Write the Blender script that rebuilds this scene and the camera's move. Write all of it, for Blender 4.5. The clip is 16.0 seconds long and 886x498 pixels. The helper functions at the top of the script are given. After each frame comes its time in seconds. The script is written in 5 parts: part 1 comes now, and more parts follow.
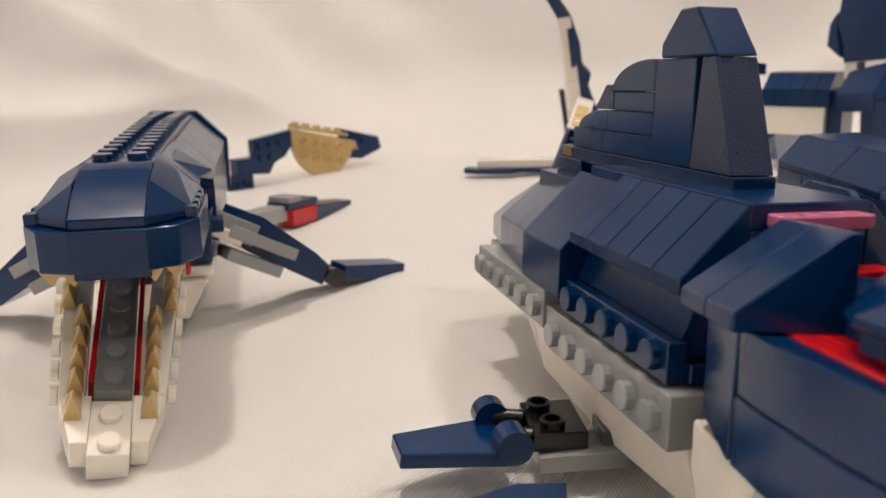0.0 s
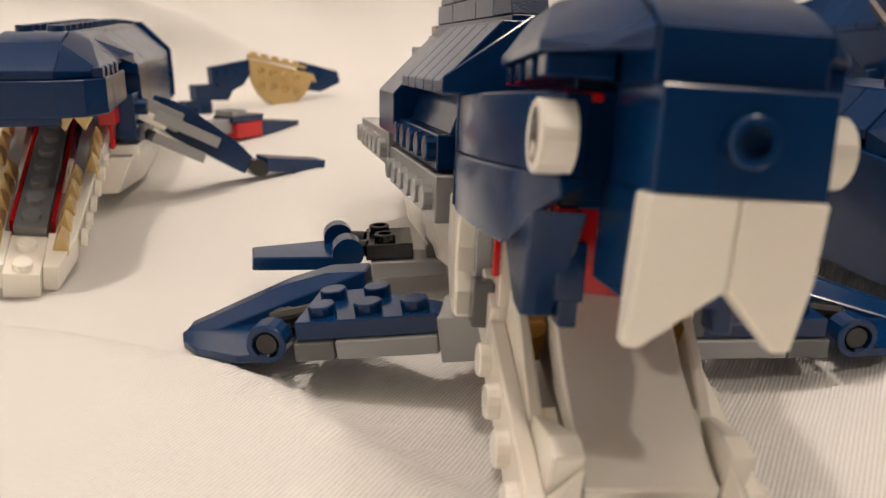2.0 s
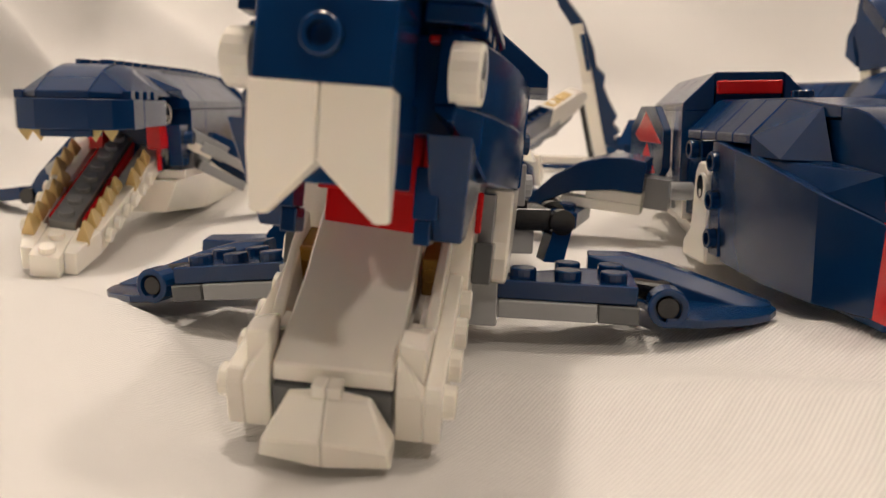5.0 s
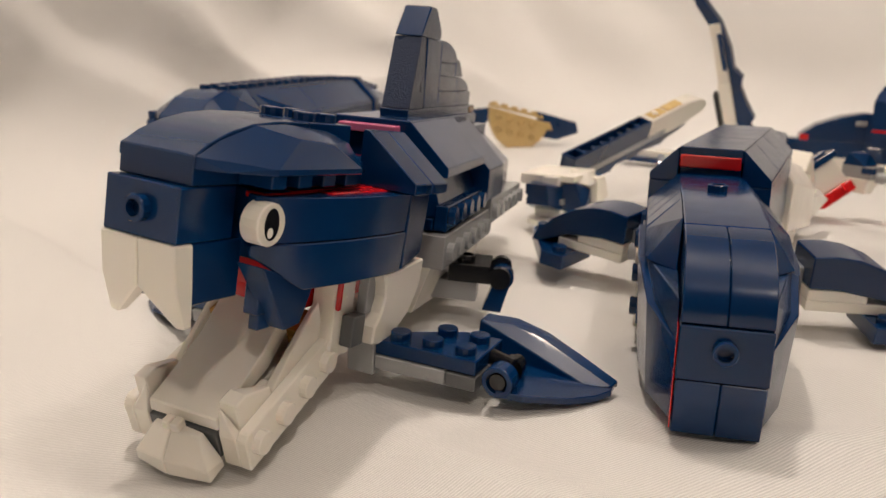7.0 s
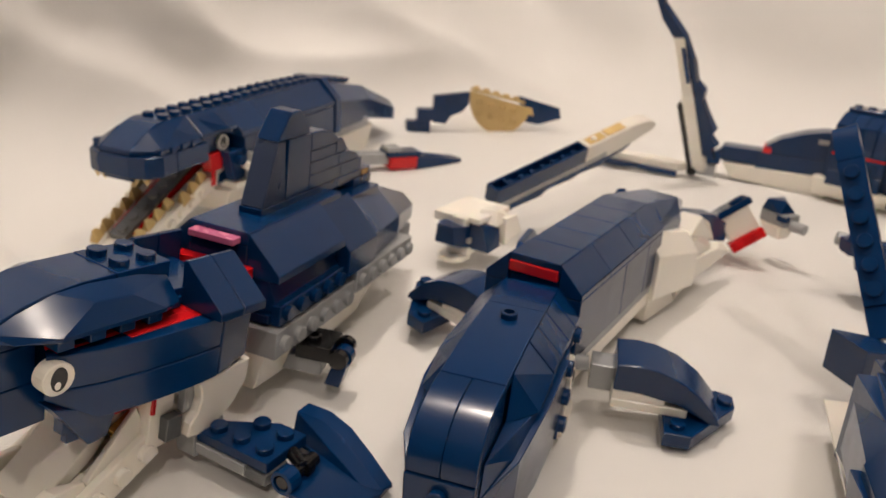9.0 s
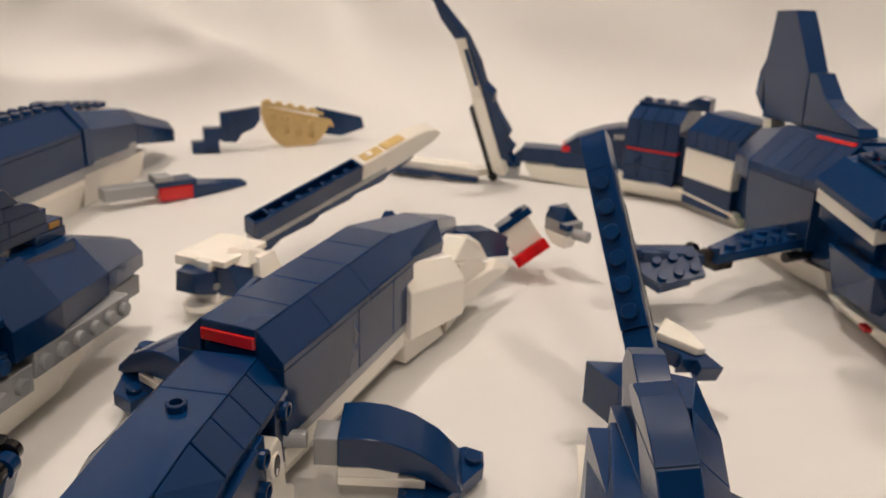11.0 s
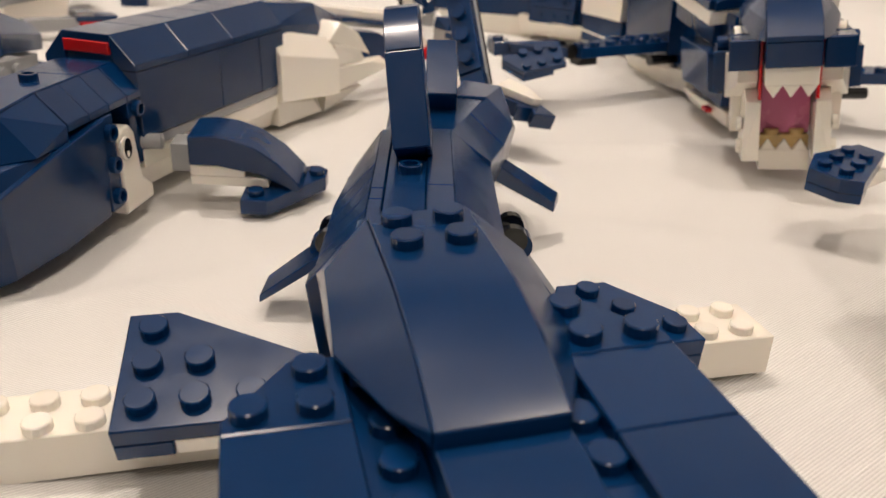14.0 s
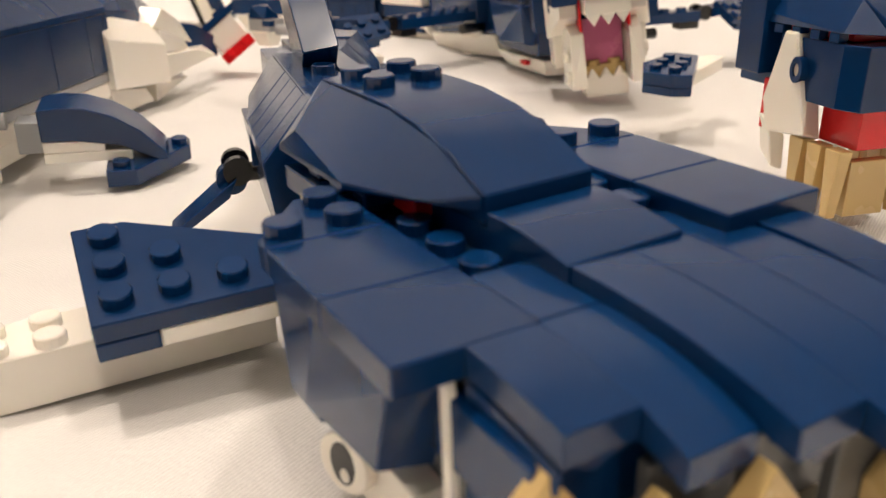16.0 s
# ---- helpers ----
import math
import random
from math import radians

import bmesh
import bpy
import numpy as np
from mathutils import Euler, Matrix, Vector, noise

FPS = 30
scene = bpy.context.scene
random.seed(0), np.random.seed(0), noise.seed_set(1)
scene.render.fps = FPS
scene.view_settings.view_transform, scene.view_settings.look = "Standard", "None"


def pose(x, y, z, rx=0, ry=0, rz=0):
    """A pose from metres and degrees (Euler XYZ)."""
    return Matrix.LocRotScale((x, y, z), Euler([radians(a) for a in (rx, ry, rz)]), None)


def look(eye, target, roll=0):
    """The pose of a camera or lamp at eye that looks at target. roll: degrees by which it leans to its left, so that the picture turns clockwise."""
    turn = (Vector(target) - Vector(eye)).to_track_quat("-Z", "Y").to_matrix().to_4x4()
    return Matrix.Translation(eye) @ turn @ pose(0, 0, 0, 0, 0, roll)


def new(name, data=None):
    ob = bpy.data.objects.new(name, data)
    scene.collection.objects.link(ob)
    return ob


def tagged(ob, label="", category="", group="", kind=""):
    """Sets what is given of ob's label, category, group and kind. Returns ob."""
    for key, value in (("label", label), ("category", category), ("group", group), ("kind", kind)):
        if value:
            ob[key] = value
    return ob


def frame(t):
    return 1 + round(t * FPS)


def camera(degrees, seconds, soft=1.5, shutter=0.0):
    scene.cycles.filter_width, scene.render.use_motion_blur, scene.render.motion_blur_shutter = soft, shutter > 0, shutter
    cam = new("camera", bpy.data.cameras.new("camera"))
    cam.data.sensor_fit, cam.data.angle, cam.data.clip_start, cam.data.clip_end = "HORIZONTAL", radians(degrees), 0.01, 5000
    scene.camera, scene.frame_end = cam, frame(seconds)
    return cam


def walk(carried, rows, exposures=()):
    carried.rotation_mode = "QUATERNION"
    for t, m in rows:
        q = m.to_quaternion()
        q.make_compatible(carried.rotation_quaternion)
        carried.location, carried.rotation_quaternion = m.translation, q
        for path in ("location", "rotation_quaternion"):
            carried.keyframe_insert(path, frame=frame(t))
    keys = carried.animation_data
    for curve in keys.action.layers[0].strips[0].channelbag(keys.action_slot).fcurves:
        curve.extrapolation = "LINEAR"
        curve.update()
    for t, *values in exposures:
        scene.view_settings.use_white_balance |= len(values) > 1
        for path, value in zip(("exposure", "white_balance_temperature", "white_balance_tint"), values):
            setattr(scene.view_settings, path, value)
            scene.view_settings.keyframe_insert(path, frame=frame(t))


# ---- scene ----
# camera and its way
cam = camera(58.05, 16.0, soft=1.45)
cam.data.dof.use_dof = True
cam.data.dof.focus_distance = 0.16
cam.data.dof.aperture_fstop = 30
PATH = [
    (0.0, (0.00246, -0.00519, 0.08033), (-0.01815, 0.18721, 0.02976), -1.85),
    (0.5, (0.01460, -0.01194, 0.07367), (-0.00907, 0.17893, 0.01883), -1.68),
    (1.0, (0.02672, -0.02016, 0.06949), (0.00264, 0.16988, 0.01199), -1.35),
    (1.5, (0.03556, -0.03180, 0.06438), (0.01272, 0.15826, 0.00644), -1.06),
    (2.0, (0.03915, -0.03642, 0.05823), (0.01811, 0.15413, 0.00121), -0.95),
    (2.5, (0.04212, -0.04693, 0.04852), (0.02094, 0.14432, -0.00601), -0.07),
    (3.0, (0.05248, -0.04707, 0.04074), (0.02686, 0.14545, -0.00704), 0.51),
    (3.5, (0.06692, -0.04028, 0.03668), (0.03325, 0.15285, -0.00287), 0.66),
    (6.0, (0.12970, -0.04891, 0.04657), (0.04885, 0.13084, 0.01259), -0.32),
    (6.5, (0.15407, -0.04654, 0.06346), (0.05962, 0.12540, 0.02455), 0.20),
    (7.0, (0.17190, -0.04287, 0.07347), (0.06245, 0.11718, 0.02444), 1.23),
    (7.5, (0.18825, -0.04089, 0.09334), (0.06974, 0.10968, 0.03603), 2.76),
    (8.0, (0.20929, -0.03459, 0.10553), (0.08848, 0.11127, 0.04126), 3.88),
    (8.5, (0.21999, -0.02835, 0.12148), (0.10109, 0.11635, 0.05130), 4.29),
    (9.0, (0.22549, -0.01466, 0.13509), (0.10974, 0.13183, 0.06336), 3.72),
    (9.5, (0.22677, 0.01578, 0.13843), (0.11879, 0.16905, 0.06879), 3.18),
    (10.0, (0.23037, 0.03301, 0.14220), (0.12853, 0.19085, 0.07353), 2.52),
    (12.5, (0.28772, 0.05006, 0.12513), (0.20625, 0.21659, 0.05010), 1.60),
    (13.0, (0.30732, 0.03241, 0.11933), (0.21987, 0.19494, 0.04229), 2.53),
    (13.5, (0.31033, 0.02445, 0.10510), (0.22067, 0.18408, 0.02462), 2.12),
    (14.0, (0.30732, 0.02169, 0.09207), (0.22367, 0.18235, 0.00726), 2.06),
    (14.5, (0.30364, 0.01682, 0.08393), (0.23490, 0.18459, -0.00051), 2.83),
    (15.0, (0.29380, 0.00993, 0.07705), (0.23625, 0.18305, -0.00491), 2.29),
    (15.5, (0.29010, 0.00641, 0.07028), (0.23862, 0.18187, -0.01074), 1.07),
    (16.0, (0.28797, -0.00263, 0.06667), (0.25018, 0.17841, -0.00947), -1.02),
]
EXPOSURES = [(0.0, -0.05, 6400, 10), (1.5, 0.0, 6550, 10), (3.0, 0.04, 6850, 10), (6.0, 0.0, 6700, 10), (8.0, -0.09, 6600, 10), (10.0, -0.09, 6550, 10), (13.0, -0.05, 6600, 10), (14.5, 0.24, 6600, 10), (16.0, 0.40, 6750, 10)]
walk(cam, [(t, look(eye, target, roll)) for t, eye, target, roll in PATH], EXPOSURES)

# light of a warm room: three unseen point lights, two overhead, one lower side fill
world = bpy.data.worlds.new("room_air")
world.use_nodes = True
world.node_tree.nodes["Background"].inputs[0].default_value = (1.0, 0.9, 0.8, 1)
world.node_tree.nodes["Background"].inputs[1].default_value = 0.02
scene.world = world
ROOM_LIGHTS = [(0.74, -0.55, 1.12, 10.5), (-0.22, 0.36, 1.48, 26.0), (0.60, 0.36, 1.48, 13.0)]
for *spot, watts in ROOM_LIGHTS:
    lamp = bpy.data.lights.new("room_light", "POINT")
    lamp.energy, lamp.color, lamp.shadow_soft_size = watts, (1.0, 0.885, 0.79), 0.05
    new("room_light", lamp).location = spot

# materials
def plastic(name, colour, rough=0.16, sub=0.0, metal=0.0, coat=0.0):
    """Moulded glossy plastic with a faint waviness, scuffs and small colour differences between pieces."""
    m = bpy.data.materials.new(name)
    m.use_nodes = True
    nt = m.node_tree
    b = nt.nodes["Principled BSDF"]
    geo = nt.nodes.new("ShaderNodeTexCoord")
    info = nt.nodes.new("ShaderNodeObjectInfo")
    hsv = nt.nodes.new("ShaderNodeHueSaturation")
    hsv.inputs["Color"].default_value = (*colour, 1)
    vary = nt.nodes.new("ShaderNodeMapRange")
    vary.inputs["To Min"].default_value, vary.inputs["To Max"].default_value = 0.9, 1.1
    nt.links.new(info.outputs["Random"], vary.inputs["Value"])
    nt.links.new(vary.outputs[0], hsv.inputs["Value"])
    nt.links.new(hsv.outputs[0], b.inputs["Base Color"])
    scuff = nt.nodes.new("ShaderNodeTexNoise")
    scuff.inputs["Scale"].default_value, scuff.inputs["Detail"].default_value = 160, 5
    nt.links.new(geo.outputs["Object"], scuff.inputs["Vector"])
    rr = nt.nodes.new("ShaderNodeMapRange")
    rr.inputs["From Min"].default_value, rr.inputs["From Max"].default_value = 0.35, 0.75
    rr.inputs["To Min"].default_value, rr.inputs["To Max"].default_value = rough * 0.9, rough * 1.25
    nt.links.new(scuff.outputs["Fac"], rr.inputs["Value"])
    nt.links.new(rr.outputs[0], b.inputs["Roughness"])
    wave = nt.nodes.new("ShaderNodeTexNoise")
    wave.inputs["Scale"].default_value, wave.inputs["Detail"].default_value = 90, 1
    nt.links.new(geo.outputs["Object"], wave.inputs["Vector"])
    bump = nt.nodes.new("ShaderNodeBump")
    bump.inputs["Strength"].default_value, bump.inputs["Distance"].default_value = 0.12, 0.001
    nt.links.new(wave.outputs["Fac"], bump.inputs["Height"])
    nt.links.new(bump.outputs[0], b.inputs["Normal"])
    b.inputs["IOR"].default_value = 1.54
    b.inputs["Metallic"].default_value = metal
    if sub:
        b.inputs["Subsurface Weight"].default_value = sub
        b.inputs["Subsurface Radius"].default_value = (0.002, 0.0015, 0.001)
    return m


BLUE = plastic("dark_blue_plastic", (0.0008, 0.0275, 0.106), 0.19)
BLUE.node_tree.nodes["Principled BSDF"].inputs["Specular IOR Level"].default_value = 0.38
WHITE = plastic("white_plastic", (0.94, 0.89, 0.80), 0.22, sub=0.15)
GREY = plastic("light_grey_plastic", (0.36, 0.37, 0.38), 0.2)
MEDIUM = plastic("medium_grey_plastic", (0.27, 0.275, 0.28), 0.2)
DARK = plastic("dark_grey_plastic", (0.11, 0.115, 0.12), 0.2)
BLACK = plastic("black_plastic", (0.008, 0.008, 0.009), 0.2)
RED = plastic("red_plastic", (0.72, 0.010, 0.014), 0.2)
PINK = plastic("pink_plastic", (0.74, 0.20, 0.38), 0.25)
TAN = plastic("tan_plastic", (0.66, 0.47, 0.20), 0.24, sub=0.1)
GOLD = plastic("pearl_gold_plastic", (0.42, 0.22, 0.04), 0.25, metal=0.5)

# grained front of the tall fin
GRAIN = plastic("grained_dark_blue_plastic", (0.012, 0.03, 0.085), 0.3)
_n = GRAIN.node_tree.nodes
_g = _n.new("ShaderNodeTexNoise")
_g.inputs["Scale"].default_value, _g.inputs["Detail"].default_value = 2600, 3
GRAIN.node_tree.links.new(_n["Texture Coordinate"].outputs["Object"], _g.inputs["Vector"])
GRAIN.node_tree.links.new(_g.outputs["Fac"], _n["Bump"].inputs["Height"])
_n["Bump"].inputs["Strength"].default_value = 0.4


def fabric():
    m = bpy.data.materials.new("white_satin_cloth")
    m.use_nodes = True
    nt = m.node_tree
    b = nt.nodes["Principled BSDF"]
    geo = nt.nodes.new("ShaderNodeTexCoord")
    stain = nt.nodes.new("ShaderNodeTexNoise")
    stain.inputs["Scale"].default_value, stain.inputs["Detail"].default_value = 14, 4
    nt.links.new(geo.outputs["Object"], stain.inputs["Vector"])
    mix = nt.nodes.new("ShaderNodeMix")
    mix.data_type = "RGBA"
    mix.inputs[6].default_value, mix.inputs[7].default_value = (0.83, 0.815, 0.79, 1), (0.90, 0.885, 0.86, 1)
    nt.links.new(stain.outputs["Fac"], mix.inputs[0])
    # shade between the ribs is put into the base colour as a darker tone
    groove_shade = nt.nodes.new("ShaderNodeMix")
    groove_shade.data_type = "RGBA"
    groove_shade.inputs[6].default_value = (0.70, 0.685, 0.667, 1)
    nt.links.new(mix.outputs[2], groove_shade.inputs[7])
    nt.links.new(groove_shade.outputs[2], b.inputs["Base Color"])
    b.inputs["Roughness"].default_value = 0.55
    b.inputs["Sheen Weight"].default_value = 0.15
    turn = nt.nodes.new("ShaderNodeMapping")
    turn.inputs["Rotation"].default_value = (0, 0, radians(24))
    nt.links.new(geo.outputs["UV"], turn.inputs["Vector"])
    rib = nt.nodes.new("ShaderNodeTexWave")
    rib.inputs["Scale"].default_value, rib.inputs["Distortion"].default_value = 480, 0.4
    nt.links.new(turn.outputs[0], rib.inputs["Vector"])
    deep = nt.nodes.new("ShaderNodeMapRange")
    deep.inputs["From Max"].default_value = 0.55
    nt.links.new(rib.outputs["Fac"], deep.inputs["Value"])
    nt.links.new(deep.outputs[0], groove_shade.inputs[0])
    thread = nt.nodes.new("ShaderNodeTexNoise")
    thread.inputs["Scale"].default_value, thread.inputs["Detail"].default_value = 900, 2
    nt.links.new(geo.outputs["UV"], thread.inputs["Vector"])
    both = nt.nodes.new("ShaderNodeMath")
    both.operation = "ADD"
    nt.links.new(rib.outputs["Fac"], both.inputs[0])
    nt.links.new(thread.outputs["Fac"], both.inputs[1])
    bump = nt.nodes.new("ShaderNodeBump")
    bump.inputs["Strength"].default_value, bump.inputs["Distance"].default_value = 0.38, 0.0004
    nt.links.new(both.outputs[0], bump.inputs["Height"])
    nt.links.new(bump.outputs[0], b.inputs["Normal"])
    return m


def paint(name, colour, rough=0.8):
    m = bpy.data.materials.new(name)
    m.use_nodes = True
    nt = m.node_tree
    b = nt.nodes["Principled BSDF"]
    n = nt.nodes.new("ShaderNodeTexNoise")
    n.inputs["Scale"].default_value = 6
    mix = nt.nodes.new("ShaderNodeMix")
    mix.data_type = "RGBA"
    mix.inputs[6].default_value = (*[c * 0.92 for c in colour], 1)
    mix.inputs[7].default_value = (*colour, 1)
    nt.links.new(n.outputs["Fac"], mix.inputs[0])
    nt.links.new(mix.outputs[2], b.inputs["Base Color"])
    b.inputs["Roughness"].default_value = rough
    return m


CLOTH, WALL, PALE, DIM, CEIL, WOOD = fabric(), paint("unseen_dim_wall", (0.14, 0.125, 0.11)), paint("unseen_pale_wall", (0.78, 0.74, 0.68)), paint("unseen_dark_wall", (0.06, 0.05, 0.042)), paint("white_ceiling_paint", (0.75, 0.72, 0.67)), paint("brown_wood", (0.22, 0.13, 0.07), 0.5)


# unseen room shell, all round the cloth; wall tones set the reflections and bounce
def slab(name, lo, hi, material, label):
    bm = bmesh.new()
    bmesh.ops.create_cube(bm, size=1)
    for v in bm.verts:
        v.co = [a + (b - a) * (c + 0.5) for a, b, c in zip(lo, hi, v.co)]
    me = bpy.data.meshes.new(name)
    bm.to_mesh(me)
    me.materials.append(material)
    return tagged(new(name, me), label, name.split("_")[0], kind="structure")


slab("wall_north", (-1.6, 1.9, -0.75), (2.0, 2.0, 1.65), PALE, "unseen pale wall added behind the cloth for bright reflections")
slab("wall_south", (-1.6, -1.6, -0.75), (2.0, -1.5, 1.65), DIM, "unseen wall added behind the camera, darkened for dark reflections")
slab("wall_west", (-1.7, -1.6, -0.75), (-1.6, 2.0, 1.65), DIM, "unseen left side wall added, darkened for dark reflections")
slab("wall_east", (2.0, -1.6, -0.75), (2.1, 2.0, 1.65), WALL, "unseen right side wall added, dimmed for darker reflections")
slab("floor", (-1.7, -1.6, -0.80), (2.1, 2.0, -0.75), WOOD, "brown wooden floor of the room")
slab("ceiling", (-1.7, -1.6, 1.65), (2.1, 2.0, 1.70), CEIL, "white painted ceiling of the room")


# the cloth: lies on the support, rises behind and beside the models in soft folds
def smoothmax(a, b, k):
    h = max(k - abs(a - b), 0.0) / k
    return max(a, b) + h * h * k * 0.25


def outside(x, y):
    left = (x + 16.5) * -0.99 + (y - 6) * -0.10
    return smoothmax(y - 60, left, 40)


def crest(x, y, line, width):
    """Height of a long fold whose crest follows the line of (x, y, height)."""
    best = 0.0
    for (ax, ay, ah), (bx, by, bh) in zip(line, line[1:]):
        ux, uy = bx - ax, by - ay
        k = min(1.0, max(0.0, ((x - ax) * ux + (y - ay) * uy) / (ux * ux + uy * uy)))
        gap = math.hypot(x - ax - ux * k, y - ay - uy * k)
        best = max(best, (ah + (bh - ah) * k) * math.exp(-(gap / width) ** 1.6))
    return best


def bell(x, y, cx, cy, rx, ry, turn=0.0):
    c, s = math.cos(radians(turn)), math.sin(radians(turn))
    u, v = (x - cx) * c + (y - cy) * s, (y - cy) * c - (x - cx) * s
    return math.exp(-(u / rx) ** 2 - (v / ry) ** 2)


def ground(x, y):
    """Height of the lying cloth in cm."""
    z = -0.75 * bell(x, y, 5.2, 4.6, 6.0, 4.0)
    z += 0.26 * noise.noise((x * 0.10, y * 0.10, 3.1)) + 0.16 * noise.noise((x * 0.24, y * 0.18, 7.7))
    z -= 0.75 * bell(x, y, -10, 15.5, 7, 7) + 0.3 * bell(x, y, -12, 28, 8, 9)
    # a long crease in front of the shark, its near side higher
    crease = float(np.interp(x, (-12, -5.5, -0.9, 2, 4, 6.6, 9, 14, 20, 30), (12, 10.3, 8.5, 6.6, 5.4, 4.4, 3.6, 2.8, 1.6, -2))) - y
    step = min(1.0, max(0.0, (crease + 0.5) / 1.3))
    z += 0.75 * step * step * (3 - 2 * step) * math.exp(-max(0.0, crease) / 4.5) * (1 - bell(x, y, 5.4, 4.4, 2.6, 2.2))
    z += 0.40 * bell(x, y, 12, 6.6, 7.0, 0.9, -10) + 0.26 * bell(x, y, 17, 4.0, 7, 0.7, 14) + 0.22 * bell(x, y, 4, 16, 0.8, 5, 20) + 0.2 * bell(x, y, 16, 13, 5, 0.6, 60)
    z += 0.16 * bell(x, y, 35, 22, 5, 0.5, 30) + 0.2 * bell(x, y, 22, 31, 7, 0.7, 35) + 0.16 * bell(x, y, 33, 26, 0.5, 5, 12) + 0.24 * bell(x, y, -3, 20, 0.9, 8, 12) + 0.2 * bell(x, y, 3, 40, 9, 1.0, -25)
    # soft shallow creases where the cloth was smoothed by hand
    for k, (cx, cy, turn, length) in enumerate(((24, 3, 35, 6), (19, 8, -40, 5), (13, 11, 15, 5), (31, 15, 70, 6), (36, 10, -20, 5), (10, 20, 55, 7), (15, 25, -25, 6), (27, 24, 10, 5), (-2, 2, -35, 6), (2, -3, 20, 6), (10, -1, -50, 5), (20, 38, 45, 7))):
        z += (0.10 + 0.03 * (k % 3)) * bell(x, y, cx, cy, length, 0.7 + 0.2 * (k % 2), turn)
    return z - 0.12


def cloth_point(x, y):
    d = outside(x, y)
    e = 0.05
    nx, ny = (outside(x + e, y) - d) / e, (outside(x, y + e) - d) / e
    n = math.hypot(nx, ny)
    nx, ny = nx / n, ny / n
    if d <= 0:
        return x, y, ground(x, y) + 1.2 * math.exp(min(0, d) / 4) * 0.15
    r = 9.0
    a = min(d / r, radians(76))
    out, up = r * math.sin(a), r * (1 - math.cos(a))
    rest = max(0.0, d - r * radians(76))
    out += rest * math.cos(radians(76))
    up += rest * math.sin(radians(76))
    # folds run down from the upper left towards the right and die out there
    s = 0.66 * x + 0.75 * (y - 60)
    v = -0.75 * x + 0.66 * (y - 60)
    grow = min(1.0, d / 14)
    wind = 5.0 * noise.noise((v * 0.03, s * 0.02, 1.3))
    fold = 2.4 * math.sin(0.23 * (s + wind) + 0.4) + 1.2 * math.sin(0.47 * (s + 1.6 * wind) + 2.1)
    fold += 2.4 * noise.noise((s * 0.06 + 4, v * 0.03, 5.5)) + 0.6 * noise.noise((s * 0.22, v * 0.07, 2.5))
    side = min(1.0, max(0.0, (12 - x) / 40))
    fold *= grow * (0.16 + 0.30 * side)
    fold += crest(x, y, ((-10, 60, 0.2), (-17, 56, 1.3), (-24, 54.5, 2.1), (-32, 48, 2.8), (-44, 40, 3.0)), 3.6)
    fold += crest(x, y, ((-20, 58, 0.1), (-24, 50, 1.4), (-26, 42, 2.2), (-30, 32, 2.8), (-40, 18, 3.0)), 3.4)
    fold += crest(x, y, ((-19, 42, 0.1), (-22, 32, 1.2), (-27, 22, 2.0), (-36, 8, 2.4)), 3.8)
    fold += crest(x, y, ((14, 66, 0.2), (26, 70, 1.6), (40, 78, 2.4), (60, 84, 2.4)), 3.6)
    ca, sa = math.cos(a), math.sin(a)
    return x - d * nx + nx * (out - sa * fold), y - d * ny + ny * (out - sa * fold), up + ca * fold + ground(x, y) * max(0.0, 1 - d / 8) + 0.18


def make_cloth():
    xs = np.concatenate([np.arange(-95, -30, 1.4), np.arange(-30, 45, 0.5), np.arange(45, 96, 1.6)])
    ys = np.concatenate([np.arange(-60, -14, 2.0), np.arange(-14, 45, 0.5), np.arange(45, 75, 0.7), np.arange(75, 90, 1.2)])
    verts, uv = [], []
    for y in ys:
        for x in xs:
            p = cloth_point(float(x), float(y))
            verts.append([c * 0.01 for c in p])
            uv.append((x * 0.01, y * 0.01))
    w = len(xs)
    faces = [(j * w + i, j * w + i + 1, (j + 1) * w + i + 1, (j + 1) * w + i) for j in range(len(ys) - 1) for i in range(w - 1)]
    me = bpy.data.meshes.new("cloth")
    me.from_pydata(verts, [], faces)
    me.shade_smooth()
    layer = me.uv_layers.new(name="weave")
    for loop in me.loops:
        layer.data[loop.index].uv = uv[loop.vertex_index]
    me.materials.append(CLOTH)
    return tagged(new("backdrop_cloth", me), "white satin cloth spread flat and draped up behind the models in soft folds", "cloth", kind="structure")


make_cloth()
slab("support", (-1.2, -0.8, -0.75), (1.4, 0.55, -0.035), WOOD, "plain wooden support under the white cloth")


# building kit: sizes in millimetres; 8 to a stud, 3.2 to a plate, 9.6 to a brick
def cm(x, y, z=0.0, rz=0.0, ry=0.0, rx=0.0):
    return pose(x / 100, y / 100, z / 100, rx, ry, rz)


def mm(x, y, z=0.0, rx=0.0, ry=0.0, rz=0.0):
    return pose(x, y, z, rx, ry, rz)


def add_tube(bm, at, way, r, h, inner=0.0, seg=14):
    way = Vector(way).normalized()
    side = way.orthogonal().normalized()
    other = way.cross(side)
    at = Vector(at)

    def ring(rad, off):
        return [bm.verts.new(at + way * off + (side * math.cos(2 * math.pi * k / seg) + other * math.sin(2 * math.pi * k / seg)) * rad) for k in range(seg)]

    c = min(0.22, h * 0.3, r * 0.3)
    rings = [ring(r, 0), ring(r, h - c), ring(r - c, h)]
    if inner:
        rings += [ring(inner, h), ring(inner, max(0.0, h - 1.6))]
    for a, b in zip(rings, rings[1:]):
        for k in range(seg):
            bm.faces.new((a[k], a[(k + 1) % seg], b[(k + 1) % seg], b[k]))
    bm.faces.new(rings[-1])
    bm.faces.new(rings[0][::-1])


